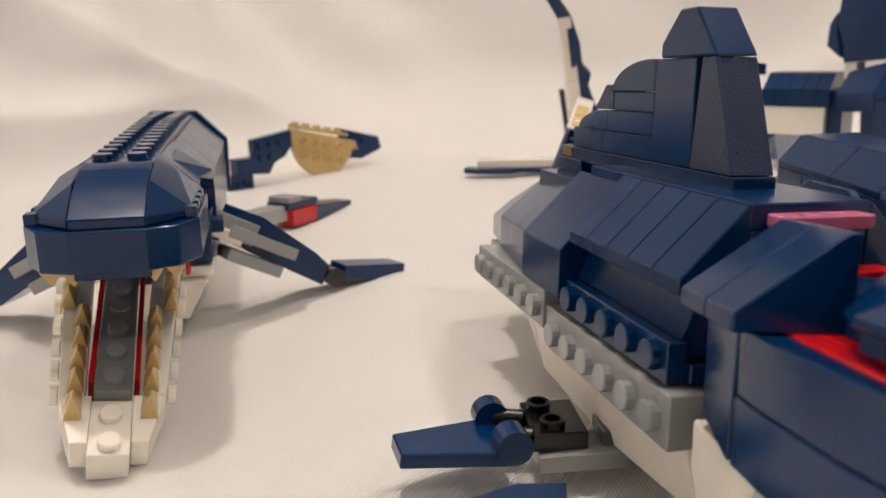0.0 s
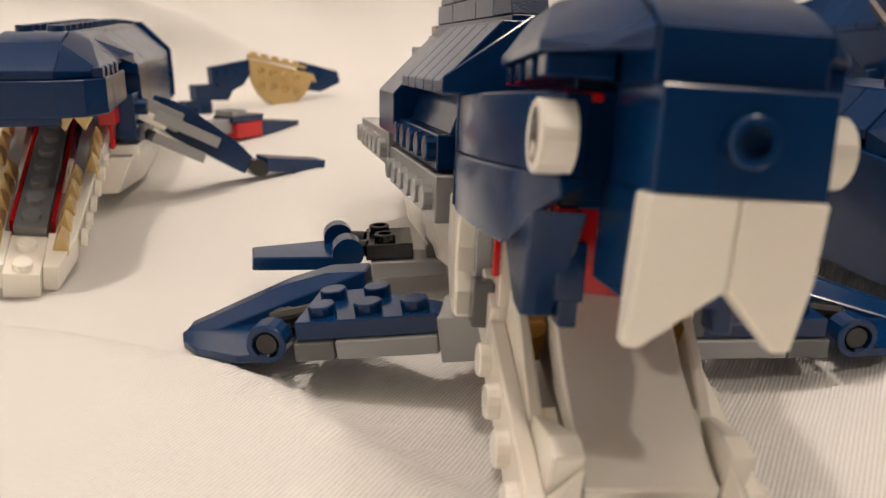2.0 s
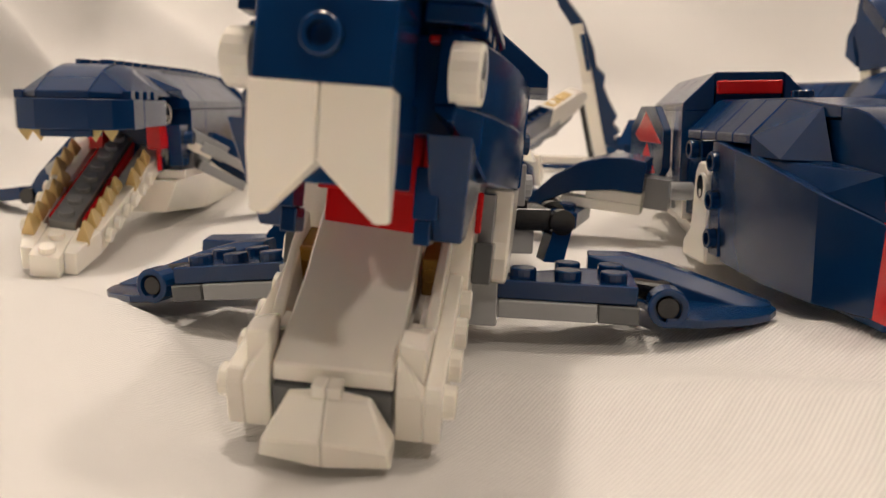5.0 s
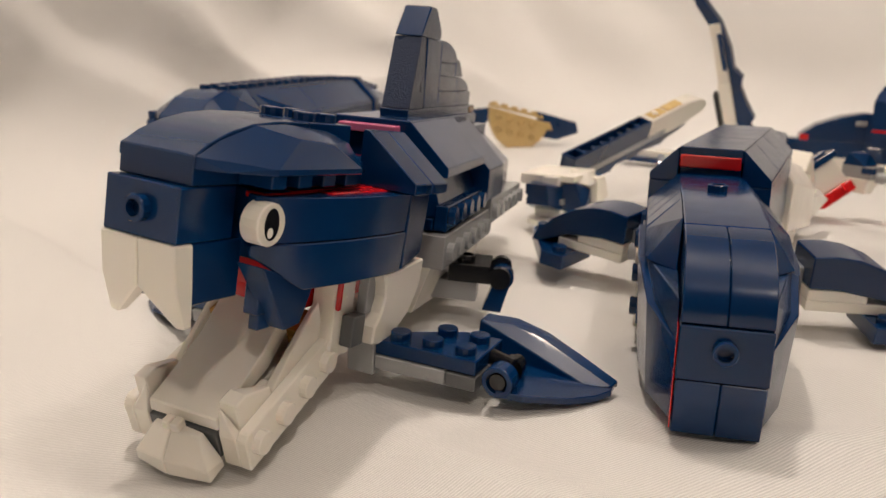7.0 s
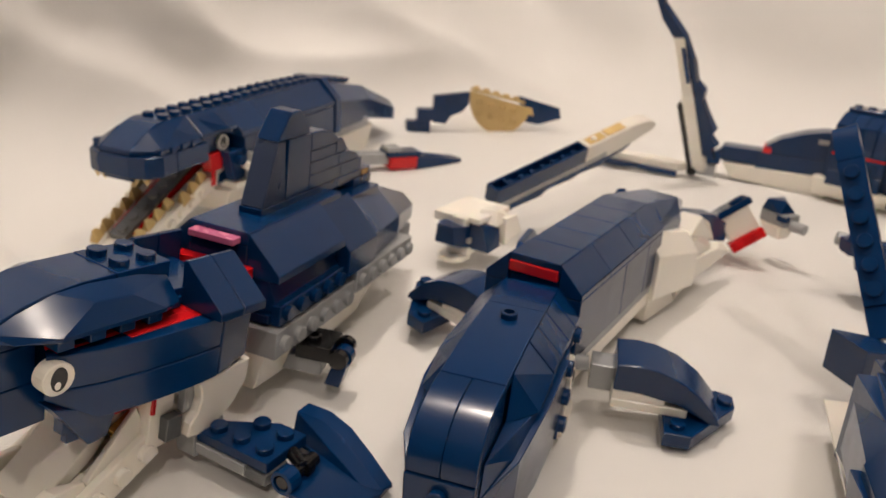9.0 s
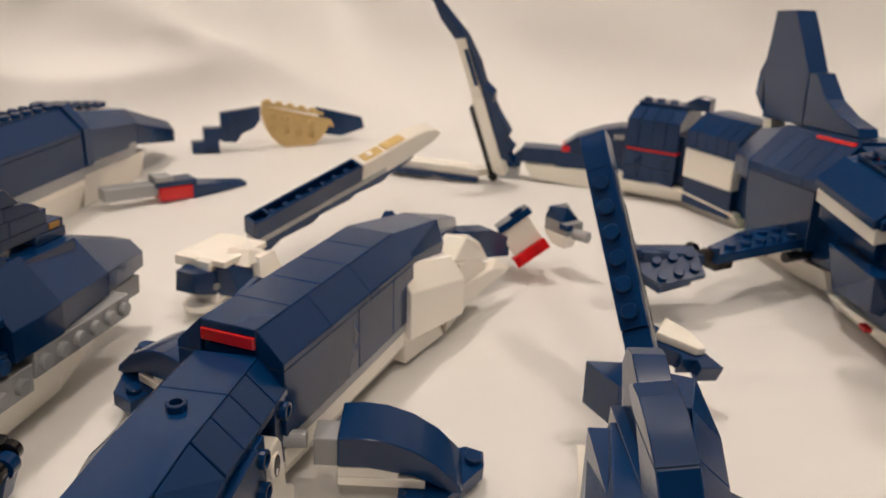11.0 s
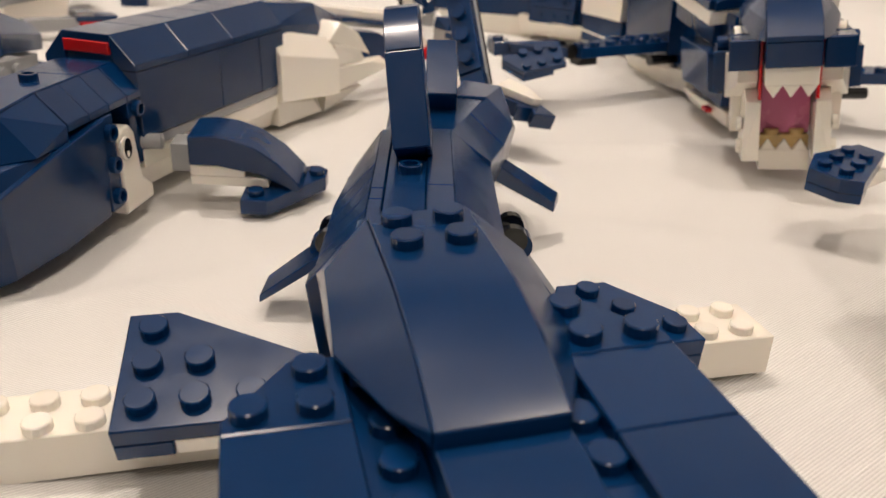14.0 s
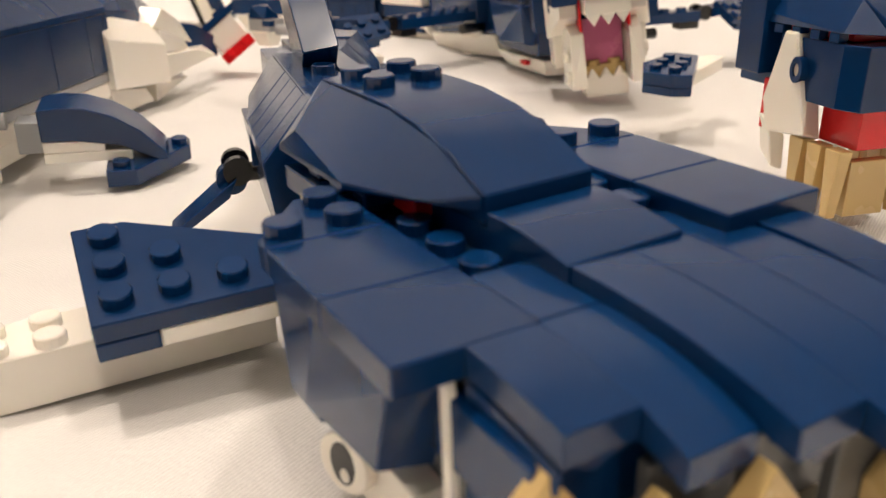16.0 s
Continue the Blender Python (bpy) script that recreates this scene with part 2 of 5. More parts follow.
class Model:
    """One toy model: an Empty with each of its pieces as a mesh under it."""

    def __init__(self, name, at, label, category, group=""):
        self.root = tagged(new(name), label, category, group)
        self.root.matrix_world = at
        self.at, self.m = at, Matrix.Identity(4)
        self.scale = Matrix.Scale(0.001, 4)

    def seat(self, world_pose, sub=None, mirror=1):
        """Pieces that follow are placed in this pose (metres), then in sub (millimetres)."""
        rel = self.at.inverted() @ world_pose
        rel.translation *= 1000
        self.m = rel @ Matrix.Diagonal((mirror, 1, 1, 1)) @ (sub or Matrix.Identity(4))
        return self

    def add(self, name, mat, bm, bevel=0.22, studs=(), parent=None, label="", sharp=19):
        bmesh.ops.recalc_face_normals(bm, faces=bm.faces)
        if bevel:
            edges = [e for e in bm.edges if len(e.link_faces) == 2 and e.calc_face_angle() > 0.6]
            bmesh.ops.bevel(bm, geom=edges, offset=bevel, segments=1, affect="EDGES", clamp_overlap=True)
        bmesh.ops.transform(bm, matrix=self.scale @ self.m, verts=bm.verts)
        if self.m.determinant() < 0:
            bmesh.ops.reverse_faces(bm, faces=bm.faces)
        bmesh.ops.recalc_face_normals(bm, faces=bm.faces)
        me = bpy.data.meshes.new(name)
        bm.to_mesh(me)
        bm.free()
        me.materials.append(mat)
        me.shade_smooth()
        me.set_sharp_from_angle(angle=radians(sharp))
        ob = new(name, me)
        ob.parent = parent or self.root
        if parent:
            ob.matrix_parent_inverse = Matrix.Identity(4)
        if label:
            ob["label"] = label
        for s in studs:
            knob = bmesh.new()
            add_tube(knob, s[0], s[1], 2.4, 1.75, inner=1.5 if len(s) > 2 else 0)
            self.add("stud", mat, knob, 0, parent=ob)
        return ob

    def prism(self, name, mat, prof, axis, a, b, bevel=0.22, studs=(), label="", shift=(0, 0)):
        """prof: outline in the other two axes, in order; shift moves the far end of the outline."""
        bm = bmesh.new()
        put = {"x": lambda p, q: (q, p[0], p[1]), "y": lambda p, q: (p[0], q, p[1]), "z": lambda p, q: (p[0], p[1], q)}[axis]
        lo = [bm.verts.new(put(p, a)) for p in prof]
        hi = [bm.verts.new(put((p[0] + shift[0], p[1] + shift[1]), b)) for p in prof]
        n = len(prof)
        bm.faces.new(lo)
        bm.faces.new(hi[::-1])
        for k in range(n):
            bm.faces.new((lo[k], hi[k], hi[(k + 1) % n], lo[(k + 1) % n]))
        return self.add(name, mat, bm, bevel, studs, label=label)

    def box(self, name, mat, x0, x1, y0, y1, z0, z1, studs=(), bevel=0.22, label=""):
        return self.prism(name, mat, [(x0, y0), (x1, y0), (x1, y1), (x0, y1)], "z", z0, z1, bevel, studs, label)

    def hull(self, name, mat, pts, studs=(), bevel=0.22, label=""):
        bm = bmesh.new()
        for p in pts:
            bm.verts.new(p)
        bmesh.ops.convex_hull(bm, input=bm.verts)
        loose = [v for v in bm.verts if not v.link_faces]
        bmesh.ops.delete(bm, geom=loose, context="VERTS")
        bmesh.ops.dissolve_limit(bm, angle_limit=0.02, verts=bm.verts, edges=bm.edges)
        return self.add(name, mat, bm, bevel, studs, label=label, sharp=13)

    def tube(self, name, mat, at, way, r, h, inner=0.0, seg=18, label=""):
        bm = bmesh.new()
        add_tube(bm, at, way, r, h, inner, seg)
        return self.add(name, mat, bm, 0, label=label)

    def row(self, n, first, step, way=(0, 0, 1), hollow=False):
        return [tuple([tuple(f + s * k for f, s in zip(first, step)), way] + ([1] if hollow else [])) for k in range(n)]

    def eye(self, at, way, r=4.0, h=3.2):
        """White round eye tile with a black pupil and a white glint."""
        ball = self.tube("eye", WHITE, at, way, r, h, label="white round eye tile")
        way = Vector(way).normalized()
        front = Vector(at) + way * h
        up = Vector((0, 0, 1)) - way * way.z
        up.normalize()
        side = way.cross(up)
        for name, mat, mid, ru, rs, lift in (("pupil", BLACK, up * 0.1, 2.9, 2.0, 0.05), ("glint", WHITE, up * -1.4 + side * 0.3, 0.95, 0.75, 0.1)):
            bm = bmesh.new()
            ring = [bm.verts.new(front + mid + way * lift + up * ru * math.cos(k * math.pi / 9) + side * rs * math.sin(k * math.pi / 9)) for k in range(18)]
            back = [bm.verts.new(v.co - way * (lift + 0.3)) for v in ring]
            bm.faces.new(ring)
            bm.faces.new(back[::-1])
            for k in range(18):
                bm.faces.new((ring[k], back[k], back[(k + 1) % 18], ring[(k + 1) % 18]))
            self.add(name, mat, bm, 0, parent=ball)


def arc(cx, cz, rx, rz, a0, a1, n=8):
    """Points of an ellipse's arc, degrees."""
    return [(cx + rx * math.cos(radians(a0 + (a1 - a0) * k / n)), cz + rz * math.sin(radians(a0 + (a1 - a0) * k / n))) for k in range(n + 1)]


# ---- shark with two broad white teeth and a tall fin ----
def build_shark():
    head = cm(5.508, 2.916, 0.101, 9.4, 4.94, -6.76)
    jaw = cm(5.309, 4.211, -0.539, 12.38, 4.85, 18.19)
    body = cm(4.05, 11.3, 0.25, 18.8, 3, -2.5)
    b = Model("shark_model", head, "dark blue toy-brick shark, two broad white teeth, tall fin", "toy shark")
    b.seat(head)
    b.box("brick", BLUE, -8, 8, 0, 14, 41.5, 51, studs=[((0, 0, 46.4), (0, -1, 0), 1)])
    b.box("brick", BLUE, -8, 8, 4.2, 17, 30.5, 41.4)
    for s in (-1, 1):
        b.hull("tooth", WHITE, [(0.06 * s, -0.4, 41.4), (8.2 * s, -0.4, 41.4), (0.06 * s, 4.1, 41.4), (8.2 * s, 4.1, 41.4), (8.3 * s, 0.7, 34), (8.3 * s, 4.6, 34), (0.06 * s, 0.5, 32.9), (0.06 * s, 4.4, 32.9), (8.3 * s, 3.4, 26.6), (8.2 * s, 5.6, 26.6), (6.6 * s, 3.4, 26.4), (6.6 * s, 5.6, 26.4)], bevel=0.3, label="broad pointed white tooth")
    top = [(2.5, 51.1), (2.5, 56.2), (6, 58.4), (11, 60.4), (17, 61.9), (24, 62.7), (33.9, 62.9), (33.9, 51.1)]
    b.prism("curved_brick", BLUE, top, "x", -8, 8)
    b.box("plate", BLUE, -8, 8, 34.1, 50, 51.1, 63, studs=b.row(2, (-4, 37.6, 63), (8, 0, 0)) + b.row(2, (-4, 45.6, 63), (8, 0, 0)))
    b.box("tile", BLUE, -9.8, 9.8, 50.2, 66, 51.1, 55.6)
    b.box("brick", RED, -13, 13, 24, 60, 46, 50.6)
    b.box("brick", BLUE, -12.6, 12.6, 16.6, 23.8, 38, 50.6)
    b.box("brick", RED, -10.2, 10.2, 60, 62, 50.7, 55)
    b.box("brick", BLUE, -11, 11, 20, 52, 50.7, 53.8)
    b.box("brick", RED, -7.4, 7.4, 27, 30, 30, 41)
    b.box("brick", RED, -8, 8, 34.2, 70, 24, 45.8)
    for s in (-1, 1):
        b.seat(head, mirror=s)
        # curved top panel with a notched lower edge
        b.hull("curved_panel", BLUE, [(8.1, 2.5, 54), (8.1, 2.5, 56.2), (8.1, 8, 59), (8.1, 17, 61.8), (8.1, 26, 62.4), (8.1, 40, 61.6), (8.1, 49, 59.5), (8.1, 49, 54), (12, 6, 54), (16.5, 14, 54), (16.5, 42, 54), (16.5, 14, 55.2), (16.5, 42, 55.2), (13.5, 49, 54), (13.5, 24, 60.2), (14, 34, 59.6)])
        for k in range(4):
            b.box("notch_tooth", BLUE, 8.5, 15.8, 13.4 + 8 * k, 17.6 + 8 * k, 51.6, 54.0)
        b.box("plate", RED, 9, 16.6, 32, 57, 49.4, 50.5)
        b.box("plate", RED, 9, 13.4, 15, 31.8, 49.4, 50.4)
        b.eye((12.6, 13.8, 45.6), (1, -0.03, 0), 3.9, 3.8)
        # bulging cheek in two courses
        def cheek(z0, z1, drop):
            out = [(13.5, 12.5), (15.4, 16), (17.6, 24), (19.6, 36), (20.6, 50), (20.4, 58)]
            pts = [(x, y, z1) for x, y in out] + [(9, 58, z1), (10.5, 14, z1)]
            pts += [(x - 0.3, y, z0 + drop * max(0, (24 - y) / 14)) for x, y in out] + [(9, 58, z0), (10.5, 14, z0 + drop)]
            b.hull("cheek_panel", BLUE, pts)
        cheek(41.7, 50.2, 0)
        cheek(32.6, 41.6, 8.4)
        b.hull("cheek_panel", BLUE, [(20.5, 58.2, 50.2), (19.8, 69, 50.2), (9, 58.2, 50.2), (9, 69, 50.2), (20.5, 58.2, 33), (19.4, 69, 35.5), (9, 58.2, 33), (9, 69, 35.5)])
        b.hull("wedge", BLUE, [(16, 13, 38), (16, 30, 32.5), (10, 13, 38), (10, 30, 32.5), (14.5, 24, 24), (14.5, 29, 24.5), (10.5, 24, 24), (10.5, 29, 24.5)])
        b.box("clip", BLUE, 8.2, 11.5, 19, 24, 27, 34)
        b.box("clip", BLUE, 8.2, 10.5, 21, 25, 23.5, 26.9)
        # two narrow slopes at the shoulder
        for y0, y1 in ((53.5, 61.6), (61.8, 70)):
            b.prism("slope_brick", BLUE, [(9, 62.6), (10.5, 62.6), (23.5, 52.8), (23.5, 50.4), (9, 50.4)], "y", y0, y1)
        # white lower cheek with an arched front, grey bricks before it
        b.prism("arch_brick", WHITE, [(52, 32.5), (71, 34), (70.5, 27.5), (66.5, 21.5), (60, 17.2), (54, 16.2), (50.4, 16.8), (50.8, 20.6), (53, 23.4), (54, 27), (53.4, 30)], "x", 14.6, 19.8, 0.4)
        b.box("brick", DARK, 14.5, 17.6, 45, 50, 16.6, 23.4)
        b.box("brick", WHITE, 8.6, 14.4, 42, 49.6, 14, 32)
        b.box("brick", GREY, 14.5, 17, 50.6, 56, 23, 31.6)
        b.box("plate", RED, 14.6, 15.6, 41.4, 42.6, 25, 31.6)
    # lower jaw
    b.seat(jaw)
    b.prism("tongue_panel", WHITE, [(4.8, 7.9), (5.2, 10.6), (13, 12.0), (21.8, 14.2), (34, 19.6), (43, 27), (45, 24), (35, 15), (22, 9.5)], "x", -8, 8, 0.3)
    b.box("plate", WHITE, -8, 8, 9, 44, 1.0, 7.6)
    b.box("plate", DARK, -7.9, 7.9, 4.2, 8.9, 1.6, 7.7, label="dark grey hinge plate")
    for s in (-1, 1):
        b.seat(jaw, mirror=s)
        b.hull("double_slope", WHITE, [(0.05, -2.4, 0.5), (0.05, -2.4, 4.6), (0.05, 1.2, 8.8), (0.05, 3.6, 8.8), (5.4, 2.6, 7.8), (5.4, 3.8, 7.8), (8.3, -0.8, 2.6), (8.7, -0.7, -0.1), (8.5, 4.0, 0), (0.05, 4.0, 0), (8.5, 4.0, 1.6)], bevel=0.25)
        b.box("nub", WHITE, 0.05, 1.9, 1.2, 3.6, 8.6, 10.6)
        b.prism("brick", WHITE, [(4.4, 0.2), (4.4, 7.4), (5.6, 8.8), (36.5, 9.2), (36.5, 0.2)], "x", 12.0, 14.4, 0.3, studs=b.row(4, (14.4, 8, 4.9), (0, 8.2, 0), (1, 0, 0)))
        b.hull("wedge", WHITE, [(8.3, 6.2, 0.4), (11.9, 6.2, 0.4), (8.4, 6.2, 14.8), (11.9, 6.6, 14.0), (8.4, 9.5, 14.8), (11.9, 10, 14.0), (10.6, 17, 0.4), (11.9, 17, 0.4), (10.4, 17, 10.2), (11.9, 17, 10.2)], bevel=0.25)
        b.hull("wedge", WHITE, [(8.3, 4.4, 0.3), (12.0, 4.4, 0.3), (8.3, 4.4, 7.6), (12.0, 4.4, 7.4), (8.3, 6.1, 0.3), (12, 6.1, 0.3), (8.3, 6.1, 14), (12, 6.1, 8.6)], bevel=0.2)
        b.box("plate", WHITE, 8.3, 10.2, 14.4, 19, 4, 9.6)
        b.hull("wedge", WHITE, [(9.8, 17.2, 0.4), (12.1, 17.2, 0.4), (10.4, 36.5, 0.4), (12.1, 36.5, 0.4), (10.2, 17.2, 9.4), (12.1, 17.2, 9.2), (11.0, 30, 15.2), (12.2, 30, 15.2), (11.0, 36.5, 17.4), (12.2, 36.5, 17.4)], bevel=0.25)
        b.box("plate", GOLD, 8.3, 10.9, 29, 36.4, 8, 14.6, label="pearl gold plate")
        b.box("plate", WHITE, 9, 14.4, 36.7, 48, 2, 11)
    # body
    b.seat(body)
    b.box("core", BLUE, -9.5, 9.5, -4, 84, 22, 49.6)
    b.box("tile", BLUE, -10, 10, -4, 52, 49.7, 53.6)
    b.box("plate", PINK, -7.5, 7.5, -8.0, -4.1, 50.2, 52.2, label="pink plate edge")
    b.box("brick", RED, -12, 12, -8, -4.1, 32, 44)
    for s in (-1, 1):
        b.seat(body, mirror=s)
        for y0, y1 in [(-4 + 8.1 * k, 3.95 + 8.1 * k) for k in range(5)] if s < 0 else [(-4, 36.4)]:
            b.prism("slope_brick", BLUE, [(10.1, 53.4), (20.6, 43), (20.6, 40.6), (9.6, 40.6), (9.6, 49.6)], "y", y0, y1)
        b.prism("panel", BLUE, [(9.6, 40.5), (15.8, 40.5), (18.4, 33.6), (17.6, 30.2), (9.6, 30.2)], "y", -2, 36.4)
        b.box("brick", BLUE, 9.6, 17.6, -4, 36.4, 27, 30.1)
        b.box("plate", BLUE, 17.7, 21.0, -3, 36, 26.9, 33.4, studs=b.row(5, (21.0, 0.6, 30.6), (0, 8, 0), (1, 0, 0)))
        b.box("brick", GREY, 9.6, 21.8, -6, 44, 17.8, 26.4, studs=b.row(6, (21.8, -1.6, 21.9), (0, 8, 0), (1, 0, 0)), label="light grey brick with studs on its side")
        b.box("brick", GREY, 9.6, 22.4, 44.2, 92, 21.4, 29.4, studs=b.row(6, (22.4, 48, 25.4), (0, 8, 0), (1, 0, 0)), label="light grey brick with studs on its side")
        b.prism("slope_brick", BLUE, [(9.6, 52), (22.4, 39), (22.4, 29.6), (9.6, 29.6)], "y", 36.8, 58)
        b.hull("slope_brick", BLUE, [(8, 58.2, 50), (21.6, 58.2, 39), (21.6, 58.2, 29.6), (0, 58.2, 50), (0, 58.2, 29.6), (6, 88, 48), (18, 88, 37.5), (18, 88, 29.6), (0, 88, 48), (0, 88, 29.6)])
        b.hull("slope_brick", BLUE, [(6, 88.2, 47.6), (17.6, 88.2, 37.4), (17.6, 88.2, 30), (0, 88.2, 47.6), (0, 88.2, 30), (4, 124, 36), (9, 124, 32), (9, 124, 26), (0, 124, 36), (0, 124, 26)])
        # pale belly
        b.hull("slope_brick", WHITE, [(0, -6, 18), (18.6, -6, 18), (14, -4, 5), (0, -4, 5), (0, 30, 18), (18.6, 30, 18), (14, 30, 3), (0, 30, 3)])
        b.hull("slope_brick", WHITE, [(0, 30.2, 18), (18.6, 30.2, 18), (14, 30.2, 3), (0, 30.2, 3), (0, 66, 20), (17, 66, 20), (13, 66, 4), (0, 66, 4)])
        b.hull("slope_brick", WHITE, [(0, 66.2, 20.5), (17, 66.2, 20.5), (13, 66.2, 4), (0, 66.2, 4), (0, 104, 20.5), (9, 104, 20.5), (8, 100, 12), (0, 100, 12)])
        b.box("brick", GREY, 0.1, 12, 92.2, 116, 18.8, 26)
    # tall fin
    b.seat(body, mm(0.4, 0, 6) @ Matrix.Diagonal((0.95, 0.93, 0.89, 1)))
    b.box("plate", BLUE, -4.2, 4.2, 11.6, 92, 52, 55.6)
    b.prism("slope_brick", GRAIN, [(12.2, 55.7), (20.0, 77.2), (24.5, 77.2), (26.5, 55.7)], "x", -4.1, 4.1, 0.25, label="grained dark blue slope brick")
    b.prism("slope_brick", BLUE, [(19.6, 77.4), (27.4, 86.8), (33.5, 86.8), (40, 80.4), (40, 77.4)], "x", -4.1, 4.1, 0.35)
    b.box("brick", BLUE, -4, 4, 26.7, 42, 55.7, 77.2)
    b.box("brick", BLUE, -4, 4, 42.1, 66, 55.7, 61)
    b.box("brick", BLUE, -4, 4, 42.1, 64, 61.1, 66)
    b.box("plate", BLUE, -4, 4, 42.1, 61, 66.1, 70.4)
    b.prism("curved_brick", BLUE, [(42.1, 70.5), (42.1, 77.4)] + arc(44.5, 70.5, 18, 7, 85, 0, 7), "x", -4, 4)
    b.prism("curved_brick", BLUE, [(64.1, 61.1), (64.1, 65.6)] + arc(66, 61.1, 15, 4.8, 85, 0, 6), "x", -4, 4)
    b.box("plate", BLUE, -4, 4, 66.1, 84, 55.7, 61)
    b.prism("slope_brick", BLUE, [(61.2, 66.1), (61.2, 72), (65.5, 72), (71.4, 66.1)], "x", -4.05, 4.05)
    b.box("plate", BLUE, -5, 5, 76.2, 92, 49, 52.6)
    b.box("plate", GOLD, -4.5, 4.5, 84.2, 90, 52.8, 55.2)
    b.box("brick", RED, -3.5, 0, 92.2, 96, 45.5, 49.5)
    # tail root: white and blue joint pieces
    b.seat(cm(2.25, 25.6, 0.2, 6), Matrix.Diagonal((1, 1, 0.84, 1)))
    b.hull("wedge", BLUE, [(-6, -14, 12), (4, -14, 12), (-7, -4, 8), (6, -4, 8), (-5, -14, 22), (3, -14, 22), (-7, -4, 22), (6, -4, 20)])
    b.hull("wedge", WHITE, [(-6, -4, 4), (7, -7, 5), (-6, 8, 4), (8, 9, 6), (-7, -2, 9.6), (6, -5, 8.6), (-7, 8, 11), (8, 8, 11)])
    b.prism("wedge", WHITE, arc(-1, -6, 7, 7, 180, 360, 8) + [(6, -2), (-8, -2)], "z", 1.4, 4.2)
    b.box("plate", GREY, -2, 7, -6, 4, 11.2, 14)
    b.box("plate", BLUE, -11, 4, -3, 20, 14.2, 20.6)
    b.box("plate", WHITE, -12, 11, -5, 22, 22.4, 25.6, bevel=0.35)
    b.hull("wedge", WHITE, [(-12, -6.4, 20.4), (-2, -6.4, 20.4), (-12, -6.4, 25.4), (-2, -6.4, 25.4), (-11, 0, 20.8), (-3, 0, 20.8), (-11, 0, 25.8), (-3, 0, 25.8)])
    b.hull("wedge", WHITE, [(-2, -7.4, 12.6), (4.4, -7.4, 13), (-2, -6.6, 25.2), (5.4, -6.6, 25.2), (-2, -2, 25), (5, -2, 25), (0, -2, 15), (4, -2, 15)], bevel=0.6)
    b.hull("wedge", BLUE, [(4.6, -4, 8), (15, -2, 7), (15, 8, 8), (6, 8, 8), (5.6, -4, 21), (11, -3, 22.2), (14, 8, 18), (7, 8, 22)])
    b.hull("wedge", WHITE, [(11, 9, 9), (17, 9, 9), (17, 24, 12), (11, 24, 12), (11, 9, 24), (16, 10, 23), (16, 20, 23)])
    b.hull("wedge", WHITE, [(6, 0, 22.4), (15, 4, 20), (15, 18, 22), (6, 18, 26), (6, 4, 28), (12, 8, 27)])
    # tail beam
    b.seat(cm(1.22, 29.005, 2.206, -6.2, 17, 12.87))
    for x in (-4, 2.6):
        b.box("beam_wall", BLUE, x, x + 1.4, 0, 66, -4.6, 4.6)
    for y in (0, 8.5, 64.6):
        b.box("beam_wall", BLUE, -2.5, 2.5, y, y + 1.4, -4.6, 4.6)
    b.box("beam_floor", BLUE, -2.5, 2.5, 1.5, 64.5, -4.6, 0.6)
    for k in range(7):
        b.tube("post", BLUE, (0, 12.6 + 7.6 * k, 0.6), (0, 0, 1), 1.5, 2.6)
    b.box("plate", GREY, -4, 4, 1, 84, -8, -4.7)
    b.prism("wedge_plate", BLUE, [(1, -13), (1, -8.1), (106, -8.1), (98, -10), (86, -11), (82, -13), (62, -11), (58, -12.4), (38, -11), (34, -13.4), (14, -12), (8, -14.5)], "x", -4, 4)
    b.prism("slope_brick", WHITE, [(66.2, -4.6), (66.2, 4.8), (104, 5.2), (114, 4.2), (122, 1.6), (126, -2.0), (122, -5), (98, -8), (84.2, -8), (84.2, -4.6)], "x", -4.2, 4.2, 0.4)
    b.box("tile", TAN, -2.7, 2.7, 69, 82, 4.5, 5.3)
    b.box("tile", TAN, -2.7, 2.7, 83.4, 98, 4.7, 5.6)
    b.tube("post", WHITE, (0, 74, 5.2), (0, 0, 1), 1.6, 0.9)
    # broad front fins: studded wedge plate, black hinge, blade with a raised curved rim
    for s, world_fin in ((-1, cm(2.531, 8.709, 0.478, -0.84, -5.85, -0.58)), (1, cm(6.41, 9.181, 0.282, 9.84, 2.0, -0.68))):
        b.seat(world_fin, mirror=s)
        b.box("hinge", GREY, -7, -0.2, -5, 6, -1.5, 6.4)
        b.box("plate", GREY, 0, 17.2, -4.8, 4, 0.1, 3.3)
        b.box("plate", DARK, 17.4, 24.4, -4.8, 4, 0.1, 3.3)
        b.prism("wedge_plate", BLUE, [(-0.5, -4), (24, -4), (24, 12.2), (15, 12.2), (-0.5, 2)], "z", 3.4, 6.75, studs=[((x, y, 6.75), (0, 0, 1)) for x, y in ((4, 0), (12, 0), (20, 0), (12, 8), (20, 8))])
        b.tube("hinge_bar", BLACK, (24.2, 6, 4.6), (1, -0.5, 0), 1.9, 7)
        b.tube("hinge_ring", BLUE, (29.2, -0.4, 3.4), (0, -1, 0), 3.5, 4.2, 2.4)
        b.tube("hinge_bar", BLACK, (29.2, 9, 3.4), (0, -1, 0), 2.0, 13.2)
        b.tube("hinge_ring", BLACK, (29.2, 3.4, 3.4), (0, 1, 0), 3.0, 2.6, 1.6)
        b.prism("fin_plate", BLUE, [(29, -4.6), (35, -4.2), (44, 0.2), (48.4, 4.5), (50.6, 9), (50.2, 14), (40, 18), (29, 20.6), (17, 21.4), (17, 14.4), (24.6, 13.4), (27, 6)], "z", 0.1, 1.7, 0.2)
